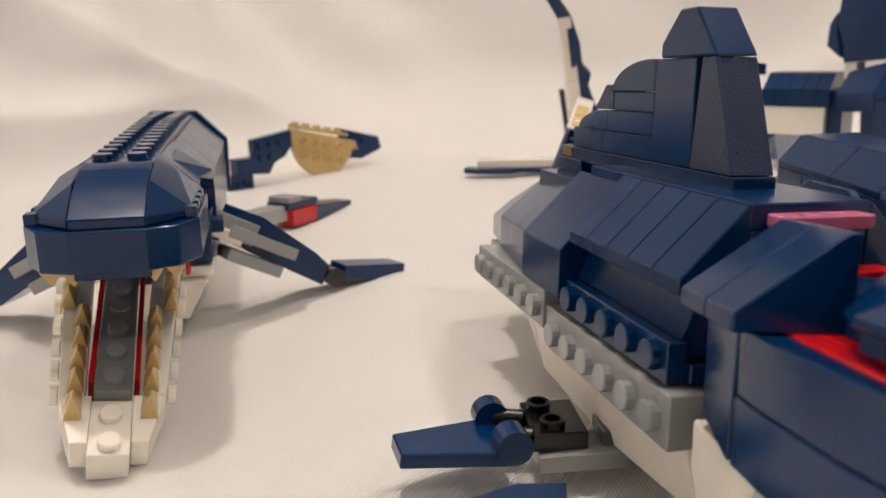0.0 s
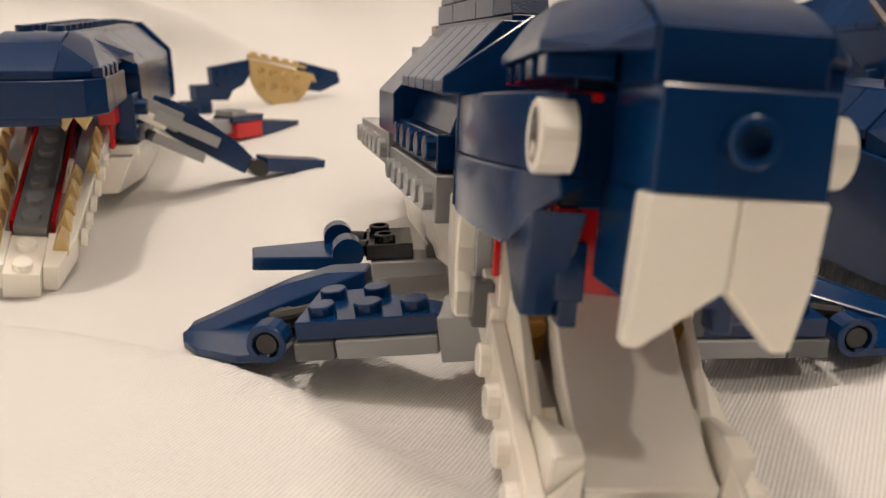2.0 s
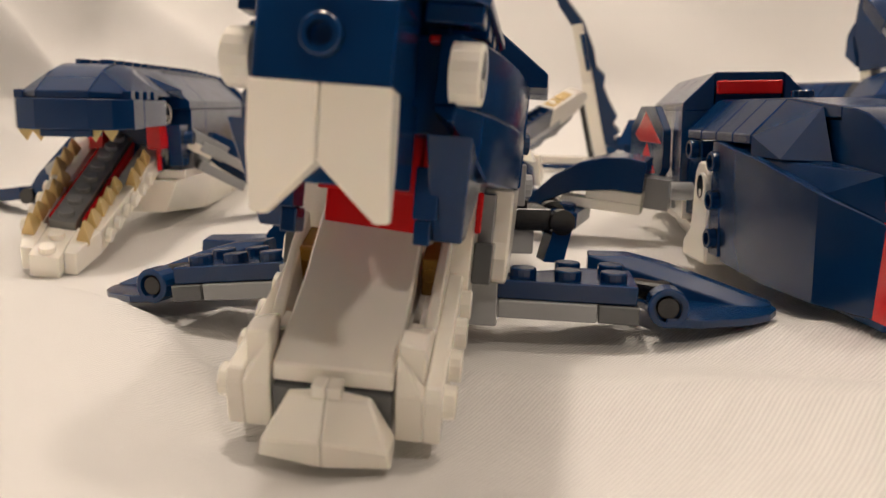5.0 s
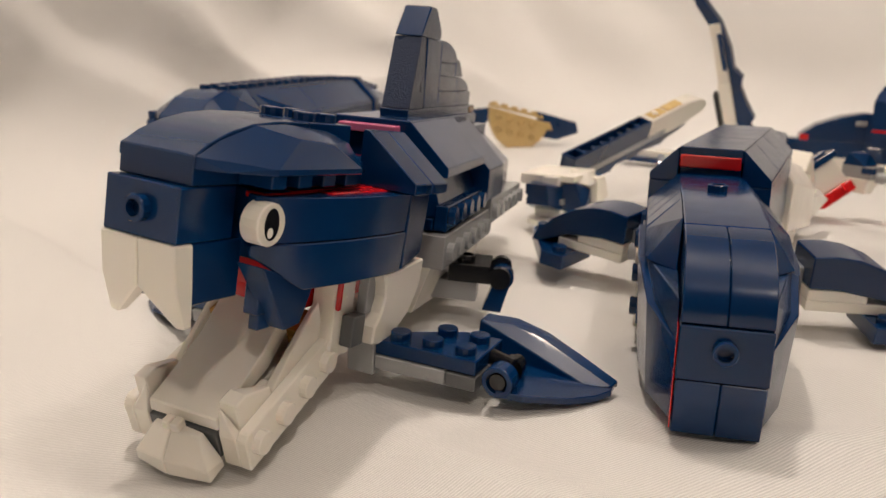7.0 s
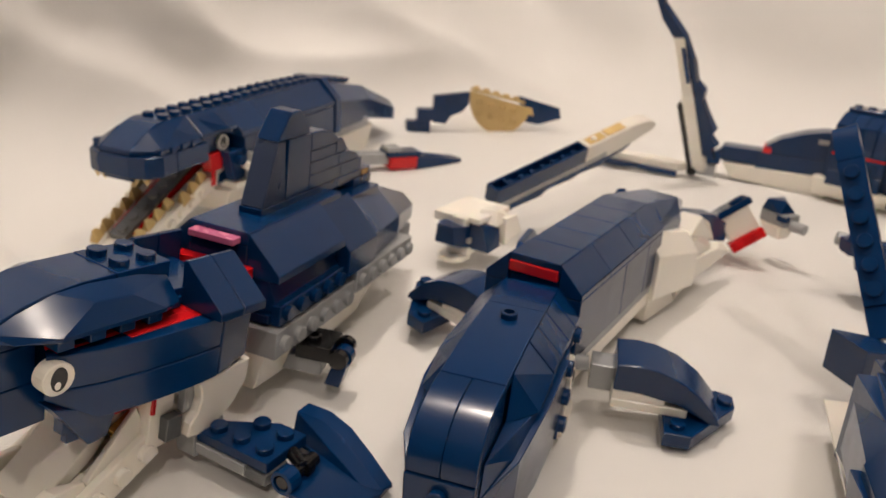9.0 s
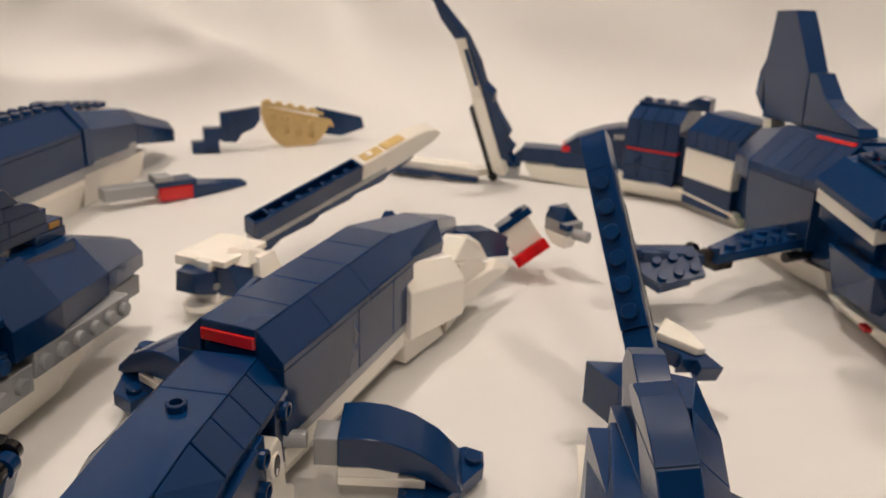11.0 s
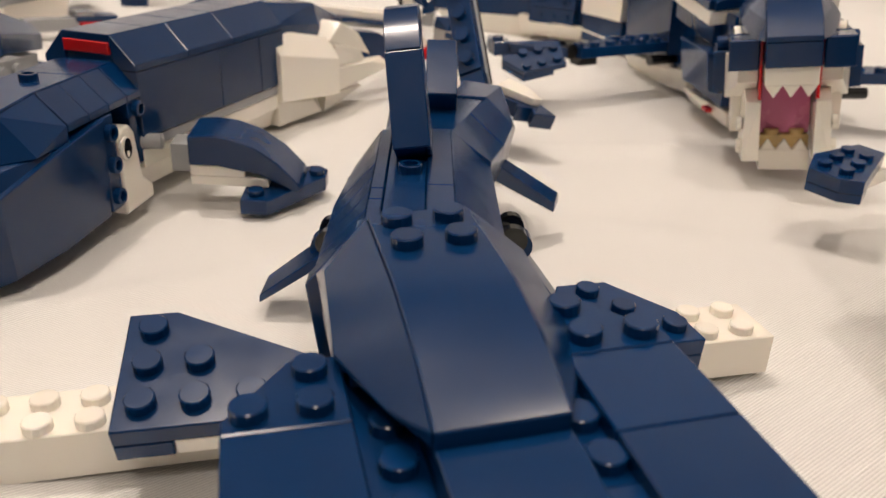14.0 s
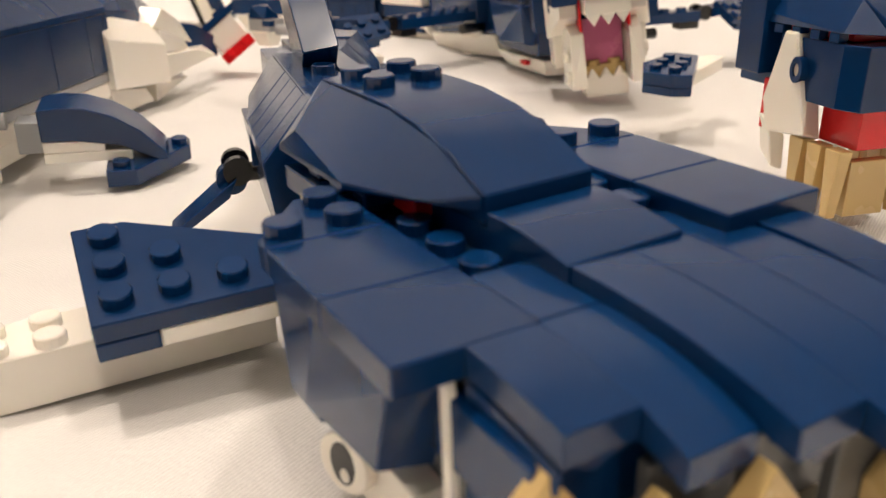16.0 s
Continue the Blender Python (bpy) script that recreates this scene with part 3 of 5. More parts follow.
        b.hull("curved_fin", BLUE, [(16.2, 17.4, 8.4), (16.2, 22.6, 8.6), (16.2, 22.6, 0.4), (16.2, 15.6, 1.2), (24, 18.0, 8.5), (24, 23.0, 8.7), (24, 23, 0.4), (32, 17.0, 7.2), (32, 21.8, 7.2), (32, 22, 0.4), (41, 13.6, 4.6), (41, 18.6, 4.6), (41, 19, 0.4), (50.2, 10.4, 1.9), (50.8, 14.4, 1.9), (50.8, 14.4, 0.4), (46, 8.6, 1.2), (34, 13.4, 1.2)])
    # slender rear fins on black hinges
    low = cm(1.21, 13.604, 0.253, 10.85)
    b.seat(low, mirror=-1)
    b.box("plate", GREY, -8, 8.5, -6.4, 3, -0.6, 2.9)
    b.box("plate", DARK, -10, -4, -4, 4, 3, 6)
    b.box("plate", BLACK, -1, 9.5, -4.6, 9.6, 3, 6.6, studs=[((6.4, 6, 6.6), (0, 0, 1), 1), ((5.2, -1.6, 6.6), (0, 0, 1), 1)])
    b.tube("hinge_bar", BLACK, (9.2, -3, 5.4), (1, 0.3, 0), 1.9, 6)
    b.tube("hinge_bar", BLACK, (9.6, 4.4, 5.4), (1, 0.3, 0), 1.9, 6)
    b.tube("hinge_ring", BLUE, (13.2, -7.6, 5.6), (0.1, 1, 0), 3.4, 5.4, 1.8)
    b.tube("hinge_ring", BLUE, (15.8, 4.6, 5.8), (0.1, 1, 0), 3.4, 4.2, 1.8)
    b.prism("fin", BLUE, [(13, -7.4), (16, 7.6), (35.8, 3.3), (34.4, -5.2)], "z", 1.9, 4.9, 0.3, shift=(-0.4, 0))
    b.seat(cm(5.25, 13.3, 0.9, 24, 0, 0), mm(0, 0, 0, 0, 3, 4))
    b.box("plate", GREY, -8, 9, -3, 5, -2.5, 3)
    b.box("plate", BLACK, 1, 12.4, -4.4, 8, 3.1, 8.2, studs=[((5.4, 0, 8.2), (0, 0, 1), 1)])
    b.tube("hinge_bar", BLACK, (12, 0, 4), (1, 0, 0), 1.9, 4)
    b.tube("hinge_ring", BLACK, (15, 2.4, 6.4), (0, 1, 0), 3.0, 2.6, 1.8)
    b.tube("hinge_ring", BLACK, (15, -5.4, 5.2), (0, 1, 0), 3.0, 2.6, 1.8)
    b.tube("hinge_ring", BLUE, (15.6, -2, 4.6), (0, 1, 0), 3.2, 4, 1.8)
    b.hull("fin", BLUE, [(13.6, -4, 4), (18, -4, 4), (13.6, 3, 4), (18, 3, 4), (11, -5, -4), (16, -5, -4.4), (11, 1, -4), (16, 1, -4.4)])
    return b


build_shark()

# ---- sperm whale with a blunt head ----
def build_whale():
    body = cm(10.9, 17.75, 0, 8)
    head = cm(10.93, 17.73, 0, 20)
    c = Model("sperm_whale_model", body, "dark blue toy-brick sperm whale with blunt head and white tail", "toy whale")
    c.seat(body)
    c.box("core", BLUE, -8, 8, 0.6, 80, 19, 44.6)
    for k in range(5):
        c.box("tile", BLUE, -8.4, 8.4, 16 * k, 16 * k + 15.85, 44.8, 48.4)
    c.box("plate", RED, -8, 8, -0.7, 0.5, 42.8, 46.2, label="red plate edge")
    for s in (-1, 1):
        c.seat(body, mirror=s)
        for y0, y1 in ((0, 24), (24.15, 48), (48.15, 80)):
            c.prism("slope_brick", BLUE, [(8.5, 48.3), (16.2, 40.6), (16.2, 38.6), (8.5, 38.6)], "y", y0, y1)
        for y0, y1 in ((0, 40), (40.15, 64), (64.15, 80)):
            c.box("panel", BLUE, 8.2, 16.2, y0, y1, 19, 38.5)
        c.box("plate", GREY, 2, 15.8, 1, 80, 15.6, 18.9)
        c.box("plate", WHITE, 2, 15.4, 0, 92, 10, 15.5)
        c.hull("slope_brick", WHITE, [(0, 40, 9.9), (15, 40, 9.9), (0, 96, 9.9), (14, 96, 9.9), (0, 44, 4), (11, 44, 4), (0, 96, 1), (10, 96, 1)])
        c.hull("slope_brick", WHITE, [(0, -6, 9.9), (14, -6, 9.9), (0, 39, 9.9), (15, 39, 9.9), (0, -4, 1.5), (10, -4, 1.5), (0, 39, 3), (11, 39, 3)])
    # rear, tapering; white bricks step down its flanks
    rear = cm(9.75, 25.6, 0, -4)
    c.seat(rear)
    c.hull("slope_brick", BLUE, [(-8.4, 0, 48), (8.2, 0, 48), (-15, 0, 40), (15, 0, 40), (-13, 0, 20), (13, 0, 20), (-9, 34, 44), (5, 34, 44), (-12, 34, 36), (8, 34, 36), (-8, 34, 22), (8, 34, 22)])
    c.hull("slope_brick", BLUE, [(-9, 34.2, 43.8), (5, 34.2, 43.8), (-12, 34.2, 35), (8, 34.2, 35), (-8, 34.2, 22), (6, 34.2, 22), (-17, 72, 31.6), (-10.6, 72, 31.6), (-18, 72, 24), (-9, 72, 22)])
    c.box("plate", BLUE, -34, -8, 49, 56, 20, 24)
    c.hull("wedge", BLUE, [(-37, 47, 24.2), (-27, 47, 24.2), (-37, 58, 24.2), (-27, 58, 24.2), (-33, 52, 35), (-31, 55, 35), (-28, 57, 30)])
    for s in (-1, 1):
        c.seat(rear, mirror=s)
        c.hull("brick", WHITE, [(6, -1, 39), (13, -1, 39), (19.2, -1, 30), (19.2, -1, 12.5), (6, -1, 12.5), (6, 34.4, 31.4), (12.6, 34.4, 31.4), (18, 34.4, 23.4), (18, 34.4, 9), (6, 34.4, 9)], bevel=0.35)
        c.hull("wedge", WHITE, [(5, 30, 30), (14.6, 32, 30), (5, 62, 22), (11, 64, 20), (6, 38, 37.5), (14, 41, 36.5), (6, 54, 33), (11, 56, 30)], bevel=0.4)
        c.hull("wedge", WHITE, [(6, 34.6, 20), (16.6, 34.6, 20), (6, 34.6, 28.6), (15.6, 34.6, 28.6), (5, 57, 19), (13, 58, 18), (6, 55, 26), (11, 56, 25)], bevel=0.4)
        c.hull("wedge", WHITE, [(5, 34.6, 10), (17, 34.6, 10), (6, 34.6, 19.6), (16.4, 34.6, 19.6), (10, 76, 14), (14, 77, 13), (10, 72, 18), (15, 60, 18)], bevel=0.4)
        c.hull("wedge", WHITE, [(6, -1, 3), (17, -1, 3), (7, -1, 12.3), (17, -1, 12.3), (6, 28, 3), (15, 26, 3), (8, 30, 8.8), (16, 20, 9)], bevel=0.3)
        c.hull("wedge", WHITE, [(2, 30.2, 1.5), (13, 30.2, 1.5), (3, 30.2, 8.8), (14, 30.2, 8.8), (1, 62, 6), (8, 62, 6), (4, 56, 11)], bevel=0.3)
    # octagonal side plate with red wedges, flaring from one flank
    c.seat(body)
    c.hull("side_panel", BLUE, [(x - 0.09 * k, y, z) for k in (0, 24) for x, y, z in ((-16.4, 22, 22), (-16.4, 22, 33), (-18.4, 31, 40), (-21.4, 46, 40), (-23.6, 57, 33), (-23.6, 57, 22), (-21.4, 46, 15), (-18.4, 31, 15))])
    for low in ([(-18.6, 24, 29), (-21.8, 40, 38.4), (-24.2, 51, 31), (-23, 45, 29)], [(-19.8, 29, 20), (-21.4, 38, 29), (-24, 50, 18)]):
        c.hull("wedge", RED, [(x - k, y, z) for x, y, z in low for k in (0, 0.7)])
    # blunt head
    c.seat(head)
    c.box("core", BLUE, -7.6, 7.6, -66, -4, 8, 37)
    c.box("tile", BLUE, -8.3, 8.3, -20, -1.5, 37.2, 41.2)
    c.prism("slope_brick", BLUE, [(-60, 37.2), (-60, 39.4), (-40, 41.2), (-20.15, 41.2), (-20.15, 37.2)], "x", -8.3, 8.3, studs=[((0, -28, 41.2), (0, 0, 1), 1)])
    nose = [(-60.2, 30), (-60.2, 39.3)] + [(-60.2 - 20.5 * math.sin(radians(a)), 26 + 13.3 * math.cos(radians(a))) for a in range(12, 91, 13)] + [(-80.6, 24.6), (-66, 24.6)]
    for x0, x1 in ((-8.3, -0.06), (0.06, 8.3)):
        c.prism("curved_brick", BLUE, nose, "x", x0, x1)
        c.prism("slope_brick", BLUE, [(-81.2, 13.4), (-78.4, 1.4), (-62, 1.4), (-62, 13.4)], "x", x0, x1)
    c.box("brick", BLUE, -8.4, 8.4, -81.2, -66, 13.6, 24.4, studs=[((0, -81.2, 20), (0, -1, 0), 1)])
    c.box("plate", RED, -8.75, -8.5, -80.2, -64, 3, 23.6, label="thin red plate edge")
    for s in (-1, 1):
        c.seat(head, mirror=s)
        for k in range(4):
            c.prism("slope_brick", BLUE, [(8.4, 41), (15.8, 33.6), (15.8, 31.6), (8.4, 31.6)], "y", -9.8 - 9.6 * k, -0.4 - 9.6 * k)
        c.hull("corner_slope", BLUE, [(8.4, -39, 41), (15.8, -39, 33.4), (15.8, -39, 29), (8.4, -39, 29), (8.4, -54, 39.4), (15.4, -52, 29), (9, -60, 29)])
        c.hull("corner_slope", BLUE, [(8.7, -50, 30), (15.6, -46, 28.9), (8.7, -76, 28), (8.7, -78, 20), (15.4, -52, 20), (8.7, -50, 20), (13, -66, 24)])
        c.hull("cheek_panel", BLUE, [(8.7, -78, 19.8), (14.6, -66, 24), (17.2, -46, 28.8), (17.6, -26, 31.4), (8.7, -26, 31.4), (8.7, -50, 28), (8.7, -76, 3), (13.4, -64, 3), (15.4, -46, 3), (16, -26, 4), (8.7, -26, 4)])
        c.box("brick", BLUE, 8.6, 16.6, -25.8, -20, 5, 31.4, studs=[((16.6, -23, 9), (1, 0, 0), 1), ((16.6, -23, 18), (1, 0, 0), 1), ((16.6, -23, 27), (1, 0, 0), 1)])
        c.prism("panel", WHITE, [(-19.8, 2), (-19.8, 24), (-17, 26.5), (-13, 26.5), (-11, 24), (-9, 10), (-4, 6), (-4, 2)], "x", 8.8, 17.2, 0.5)
        c.eye((17.0, -16.4, 20.6), (1, 0, 0), 3.4, 0.9)
        c.box("brick", BLUE, 8.6, 15.5, -10, -1, 27, 31.4, studs=[((15.5, -5.5, 29), (1, 0, 0), 1)])
        c.box("brick", BLUE, 4, 14.6, -8, 2, 12, 26.9)
        c.tube("pin", GREY, (12, -2, 18), (1, 0.2, 0), 2.4, 8)
    # side fins
    for s, fin in ((1, cm(12.45, 18.94, 0.0, 29.5, 1.8, 5)), (-1, cm(8.993, 19.5, 0.2, -4, 6, 2))):
        c.seat(fin, mirror=s)
        c.box("hinge", GREY, 1, 9, -3, 5, 8, 17)
        c.prism("curved_fin", BLUE, [(8, 13), (8, 22), (14, 22.6), (20, 22), (27, 19.6), (34, 15), (40, 8.5), (41, 6), (38, 6), (28, 11), (16, 13)], "y", -9, 6.6, 0.3)
        c.box("plate", WHITE, 8, 24, -8.6, 6, 9.6, 12.8)
        c.box("plate", WHITE, 8, 31, -8.6, -2, 6.6, 9.5)
        c.prism("wedge_plate", BLUE, [(24, -17), (32, -17), (47, 2), (47, 8), (42, 10), (24, 2)], "z", 1.6, 6.4, studs=[((28, -12.6, 6.4), (0, 0, 1)), ((44, 4, 6.4), (0, 0, 1))])
    # tail pieces
    c.seat(rear)
    c.hull("wedge", BLUE, [(-14, 68, 28), (-4, 66, 28), (-12, 68, 16), (-3, 66, 16), (-6, 84, 26), (1, 84, 25), (-4, 98, 18), (2, 98, 18), (-4, 98, 9), (2, 98, 9)])
    c.seat(cm(10.74, 36.1, 1.77, 31, 0, -13), mm(0, 0, 0, 0, 54, 0))
    c.box("brick", WHITE, -5.6, 6.2, -7, 7.5, -7.4, 7.6, bevel=0.35)
    c.box("plate", BLUE, -8.8, -5.7, -8, 8, -7, 10)
    c.box("plate", BLUE, -10.4, -8.9, -5, 0, 1, 7)
    c.prism("plate", RED, [(-9, -9), (-3, -9), (-3, -5), (-1.4, -4), (-1.4, 1), (-3, 2), (-3, 7), (-9, 8)], "x", 6.4, 11.4, 0.25, label="red plate hanging from the tail")
    c.tube("post", RED, (8, -9.2, -5), (0, -1, 0), 1.8, 1.6)
    c.tube("post", RED, (8, -9.2, 4), (0, -1, 0), 1.8, 1.6)
    c.seat(cm(12.25, 37.5, 1.75, -25), Matrix.Scale(0.82, 4))
    c.hull("wedge", BLUE, [(-8, -6, 8), (6, -6, 8), (-8, 6, 8), (6, 6, 8), (-5, -6, 15), (5, -2, 15.5), (-4, 6, 15)])
    c.box("plate", GREY, -8, 10, -6, 6, 1, 7.8)
    c.box("plate", BLUE, 4, 10.4, -6.4, -2, 4, 7.4)
    c.hull("wedge", WHITE, [(-9, -6, 1), (9, -7, 1), (-9, 6, 1), (9, 6, 1), (-5, -3, -8), (6, -3, -8), (-5, 4, -8), (6, 4, -8)], bevel=0.8)
    c.tube("ball_joint", GREY, (10, 0, 2), (1, 0.2, 0), 3.2, 9)
    return c


build_whale()

# ---- long-jawed sea reptile with tan teeth ----
def build_reptile():
    main = cm(-7.88, 12.602, -0.381, 18.55, 1.35, 0.47)
    a = Model("sea_reptile_model", main, "dark blue toy-brick sea reptile with long tan-toothed jaw and studded back", "toy reptile")
    a.seat(main)
    # upper head
    a.prism("curved_brick", BLUE, [(29, 47), (29, 49.2), (36, 53.4), (43, 56.6), (48, 58), (51, 58.4), (51, 47)], "x", -8, 8, 0.3)
    snout = [(-8, 27.5), (8, 27.5), (14.6, 30), (18.6, 37), (18.6, 46), (-18.6, 46), (-18.6, 37), (-14.6, 30)]
    a.prism("snout_band", BLUE, snout, "z", 37.6, 47, 0.3)
    a.box("plate", BLUE, -18.6, 18.6, 46.2, 68, 38, 46.8)
    a.box("plate", BLUE, -11, 11, 68.2, 96, 38, 46.8)
    a.box("plate", BLUE, -8, 8, 30, 38, 35.4, 37.5)
    for x in (-13, -8.4, 8.4, 13):
        a.hull("tooth", TAN, [(x - 2.6, 29 + abs(x) * 0.2, 37.5), (x + 2.6, 29 + abs(x) * 0.2, 37.5), (x, 34 + abs(x) * 0.2, 37.5), (x, 29.6 + abs(x) * 0.2, 33.6)])
    for k in range(17):
        y = 51.2 + 8.05 * k
        z = 58.6 + min(0, -0.5 + 0.05 * k) - max(0, k - 11) * 0.25
        a.box("plate", BLUE, -8, 8, y, y + 7.95, z - 8, z, studs=a.row(2, (-4, y + 4, z), (8, 0, 0)))
    a.box("core", BLUE, -9, 9, 88, 188, 20, 50)
    a.box("core", BLUE, -9, 9, 60, 87.8, 39, 50)
    for s in (-1, 1):
        a.seat(main, mirror=s)
        a.hull("curved_panel", BLUE, [(8.1, 29, 47.2), (8.1, 29, 49.2), (8.1, 40, 55.6), (8.1, 51, 58.2), (8.1, 66, 58.2), (8.1, 66, 47.2), (17.4, 38, 47.2), (17.4, 38, 48.6), (17.4, 64, 47.2), (17.4, 64, 49.6), (13.4, 52, 55.2)])
        for k in range(4):
            a.box("notch_tooth", BLUE, 15.4, 18.2, 36 + 7 * k, 39.6 + 7 * k, 46.9, 49.6)
        a.prism("slope_brick", BLUE, [(8.1, 58), (16.4, 50), (16.4, 48), (8.1, 48)], "y", 66.2, 94)
        a.hull("wedge", BLUE, [(10, 70, 56), (16, 74, 50), (10, 84, 57), (19.6, 84, 50.6), (19, 88, 47), (10, 88, 50)])
        for y0, y1 in ((94.2, 116), (116.2, 188)):
            a.prism("slope_brick", BLUE, [(8.1, 57), (19, 46.6), (19, 43.8), (8.1, 43.8)], "y", y0, y1)
            a.box("panel", BLUE, 9.2, 19, max(96.2, y0), y1, 27, 43.6)
        a.eye((9.4, 87.6, 41.8), (1, -0.1, 0), 4.0, 3.4)
        a.box("brick", RED, 8, 13, 77, 86, 29, 37.8)
        a.box("brick", RED, 10.2, 11.4, 80, 83, 21, 28.8)
        a.hull("wedge", BLUE, [(12, 84, 38), (18, 84, 38), (12, 100, 38), (18.4, 100, 38), (12, 90, 22), (17, 90, 22), (12, 98, 22), (17, 98, 22)])
        a.tube("pin", BLUE, (17, 92, 33), (1, 0, 0), 2.6, 4)
        a.box("plate", WHITE, 4, 17, 92, 188, 17, 20.5)
        a.box("plate", GREY, 4, 18, 100, 188, 20.6, 26.8)
        a.hull("slope_brick", WHITE, [(0, 88, 16.8), (15, 88, 16.8), (0, 140, 16.8), (16, 140, 16.8), (0, 92, 4), (9, 92, 4), (0, 140, 0), (11, 140, 0)])
        a.hull("slope_brick", WHITE, [(0, 140.2, 16.8), (16, 140.2, 16.8), (0, 190, 16.8), (16, 190, 16.8), (0, 140.2, 0), (11, 140.2, 0), (0, 190, 0), (10, 190, 0)])
        # rim behind the back
        a.prism("rim", BLUE, [(0, 58.6), (8.8, 58.6), (20, 47.2), (20, 27), (16.5, 27), (16.5, 45), (7.5, 54.6), (0, 54.6)], "y", 188.2, 194)
        a.hull("slope_brick", BLUE, [(0, 194.2, 54.6), (8, 194.2, 54.6), (17, 194.2, 45), (17, 194.2, 27), (0, 194.2, 27), (0, 250, 45), (6, 250, 45), (12, 250, 37), (12, 250, 24), (0, 250, 24)])
        a.hull("slope_brick", BLUE, [(0, 250.2, 44.6), (6, 250.2, 44.6), (12, 250.2, 37), (12, 250.2, 24), (0, 250.2, 24), (0, 300, 27), (4, 300, 27), (8, 300, 22), (8, 300, 14), (0, 300, 14)])
        a.box("plate", GREY, 0.1, 13, 194.2, 246, 20, 26.8)
        a.hull("slope_brick", WHITE, [(0, 194.2, 19.8), (13, 194.2, 19.8), (0, 262, 18), (9, 262, 18), (0, 196, 1), (10, 196, 1), (0, 258, 1), (7, 258, 1)])
        # front fins
        sub = mm(20, 104, 31, 0, 28, 24) @ Matrix.Diagonal((1.3, 1, 1, 1))
        a.seat(main, sub, mirror=s)
        a.box("hinge", GREY, -8, 8, -5, 5, -4, 3)
        a.box("plate", WHITE, -4, 4, -8, -2, -5, -1.4)
        a.box("plate", GREY, 0, 19, -8.4, -4.1, -3.4, 0.4)
        a.box("plate", GREY, 2, 17, -8, 2, -10.4, -6.6)
        a.prism("curved_fin", BLUE, [(2, -4), (2, 5.6), (8, 6), (26, 1.4), (31, -1), (31, -8), (20, -7), (8, -6)], "y", -4, 9, 0.2)
        a.tube("hinge_bar", BLACK, (29, 1, -4), (1, 0.1, 0), 1.9, 7)
        a.tube("hinge_ring", BLACK, (34, -5, -4), (0, 1, 0), 3.2, 3.4, 1.6)
        a.tube("hinge_ring", BLUE, (35, 0, -4), (0, 1, 0), 3.2, 6, 1.8)
        a.seat(main, mm(58, 121, 9, 0, 8, 25), mirror=s)
        a.prism("fin", BLUE, [(-1, -5), (-1, 5.6), (23, 4.0), (24, -5)], "z", -4.2, 1.2)
    a.seat(main)
    for k in range(5):
        a.box("plate", BLUE, -4, 4, 194.4 + 8 * k, 202 + 8 * k, 55 - 1.4 * k, 57.8 - 1.4 * k)
    # rear foot with a red plate
    a.seat(main, mm(40, 218, 2.4, 0, 2, 52))
    a.box("hinge", GREY, -30, 0, -4, 5, 3, 10)
    a.box("plate", BLUE, -2, 22, -6, 6, 8, 11.2)
    a.box("brick", RED, 0, 19, -7.4, 6, 0.5, 7.8)
    a.box("plate", GREY, -2, 8, -6.4, 5, 11.3, 14)
    a.hull("fin", BLUE, [(19.2, -7, 8), (19.2, 8, 8), (19.2, -7, -1), (19.2, 8, -1), (54, -5, 5), (54, 4, 5), (54, -5, -2), (54, 4, -2)])
    # tail: dark stepped root, half-round tan plate, dark tip
    a.seat(cm(-15.8, 44.4, -0.2, -38))
    a.box("brick", BLUE, -4, 4, -18, 0, 1, 11, studs=a.row(2, (4, -13, 6), (0, 8, 0), (1, 0, 0), True))
    a.box("brick", BLUE, -4, 4, -10, 4, 11.2, 20)
    tail = [(2, 10), (2, 30), (29, 33), (29, 24), (24, 18), (16, 15), (12, 9)]
    a.prism("wedge_plate", BLUE, tail, "x", -2, 3.4, studs=[((3.4, 7 + 7 * k, 26 - 7 * j), (1, 0, 0)) for k in range(3) for j in range(2 if k < 2 else 1)])
    plate = [(30, 34)] + [(55.5 + 25.5 * math.cos(radians(g)), 31 - 30 * math.sin(radians(g))) for g in range(172, 20, -12)] + [(82, 15), (80, 21)]
    a.prism("half_round_plate", TAN, plate, "x", -2, 2, 0.3, studs=[((2, 38 + 9 * k, 26 - 9 * j - 2 * k), (1, 0, 0), 1) for k in range(4) for j in range(2)], label="half-round tan plate")
    a.prism("plate", TAN, [(31, 34.2), (31, 36.4), (74, 26.6), (74, 24.4)], "x", -2, 2, studs=[((0, 35 + 8 * k, 35.6 - 1.85 * k), (0, 0.2, 1)) for k in range(5)])
    a.prism("wedge_plate", BLUE, [(70, 30), (104, 21), (106, 13), (88, 8), (76, 10)], "x", -6, -2.4, studs=[((-2.4, 90, 20), (1, 0, 0))])
    # lower jaw, tip on the cloth
    jaw = cm(-8.897, 14.318, -1.007, 24.81, 9.55, 23.13)
    a.seat(jaw)
    a.box("brick", WHITE, -4.3, 4.3, -1, 15, 0.6, 8.4, studs=a.row(2, (0, 2.2, 8.4), (0, 8, 0)))
    a.box("brick", MEDIUM, -4, 4, 15.2, 82, 2, 11, studs=a.row(8, (0, 19.4, 11), (0, 8, 0)), label="medium grey tongue brick with studs")
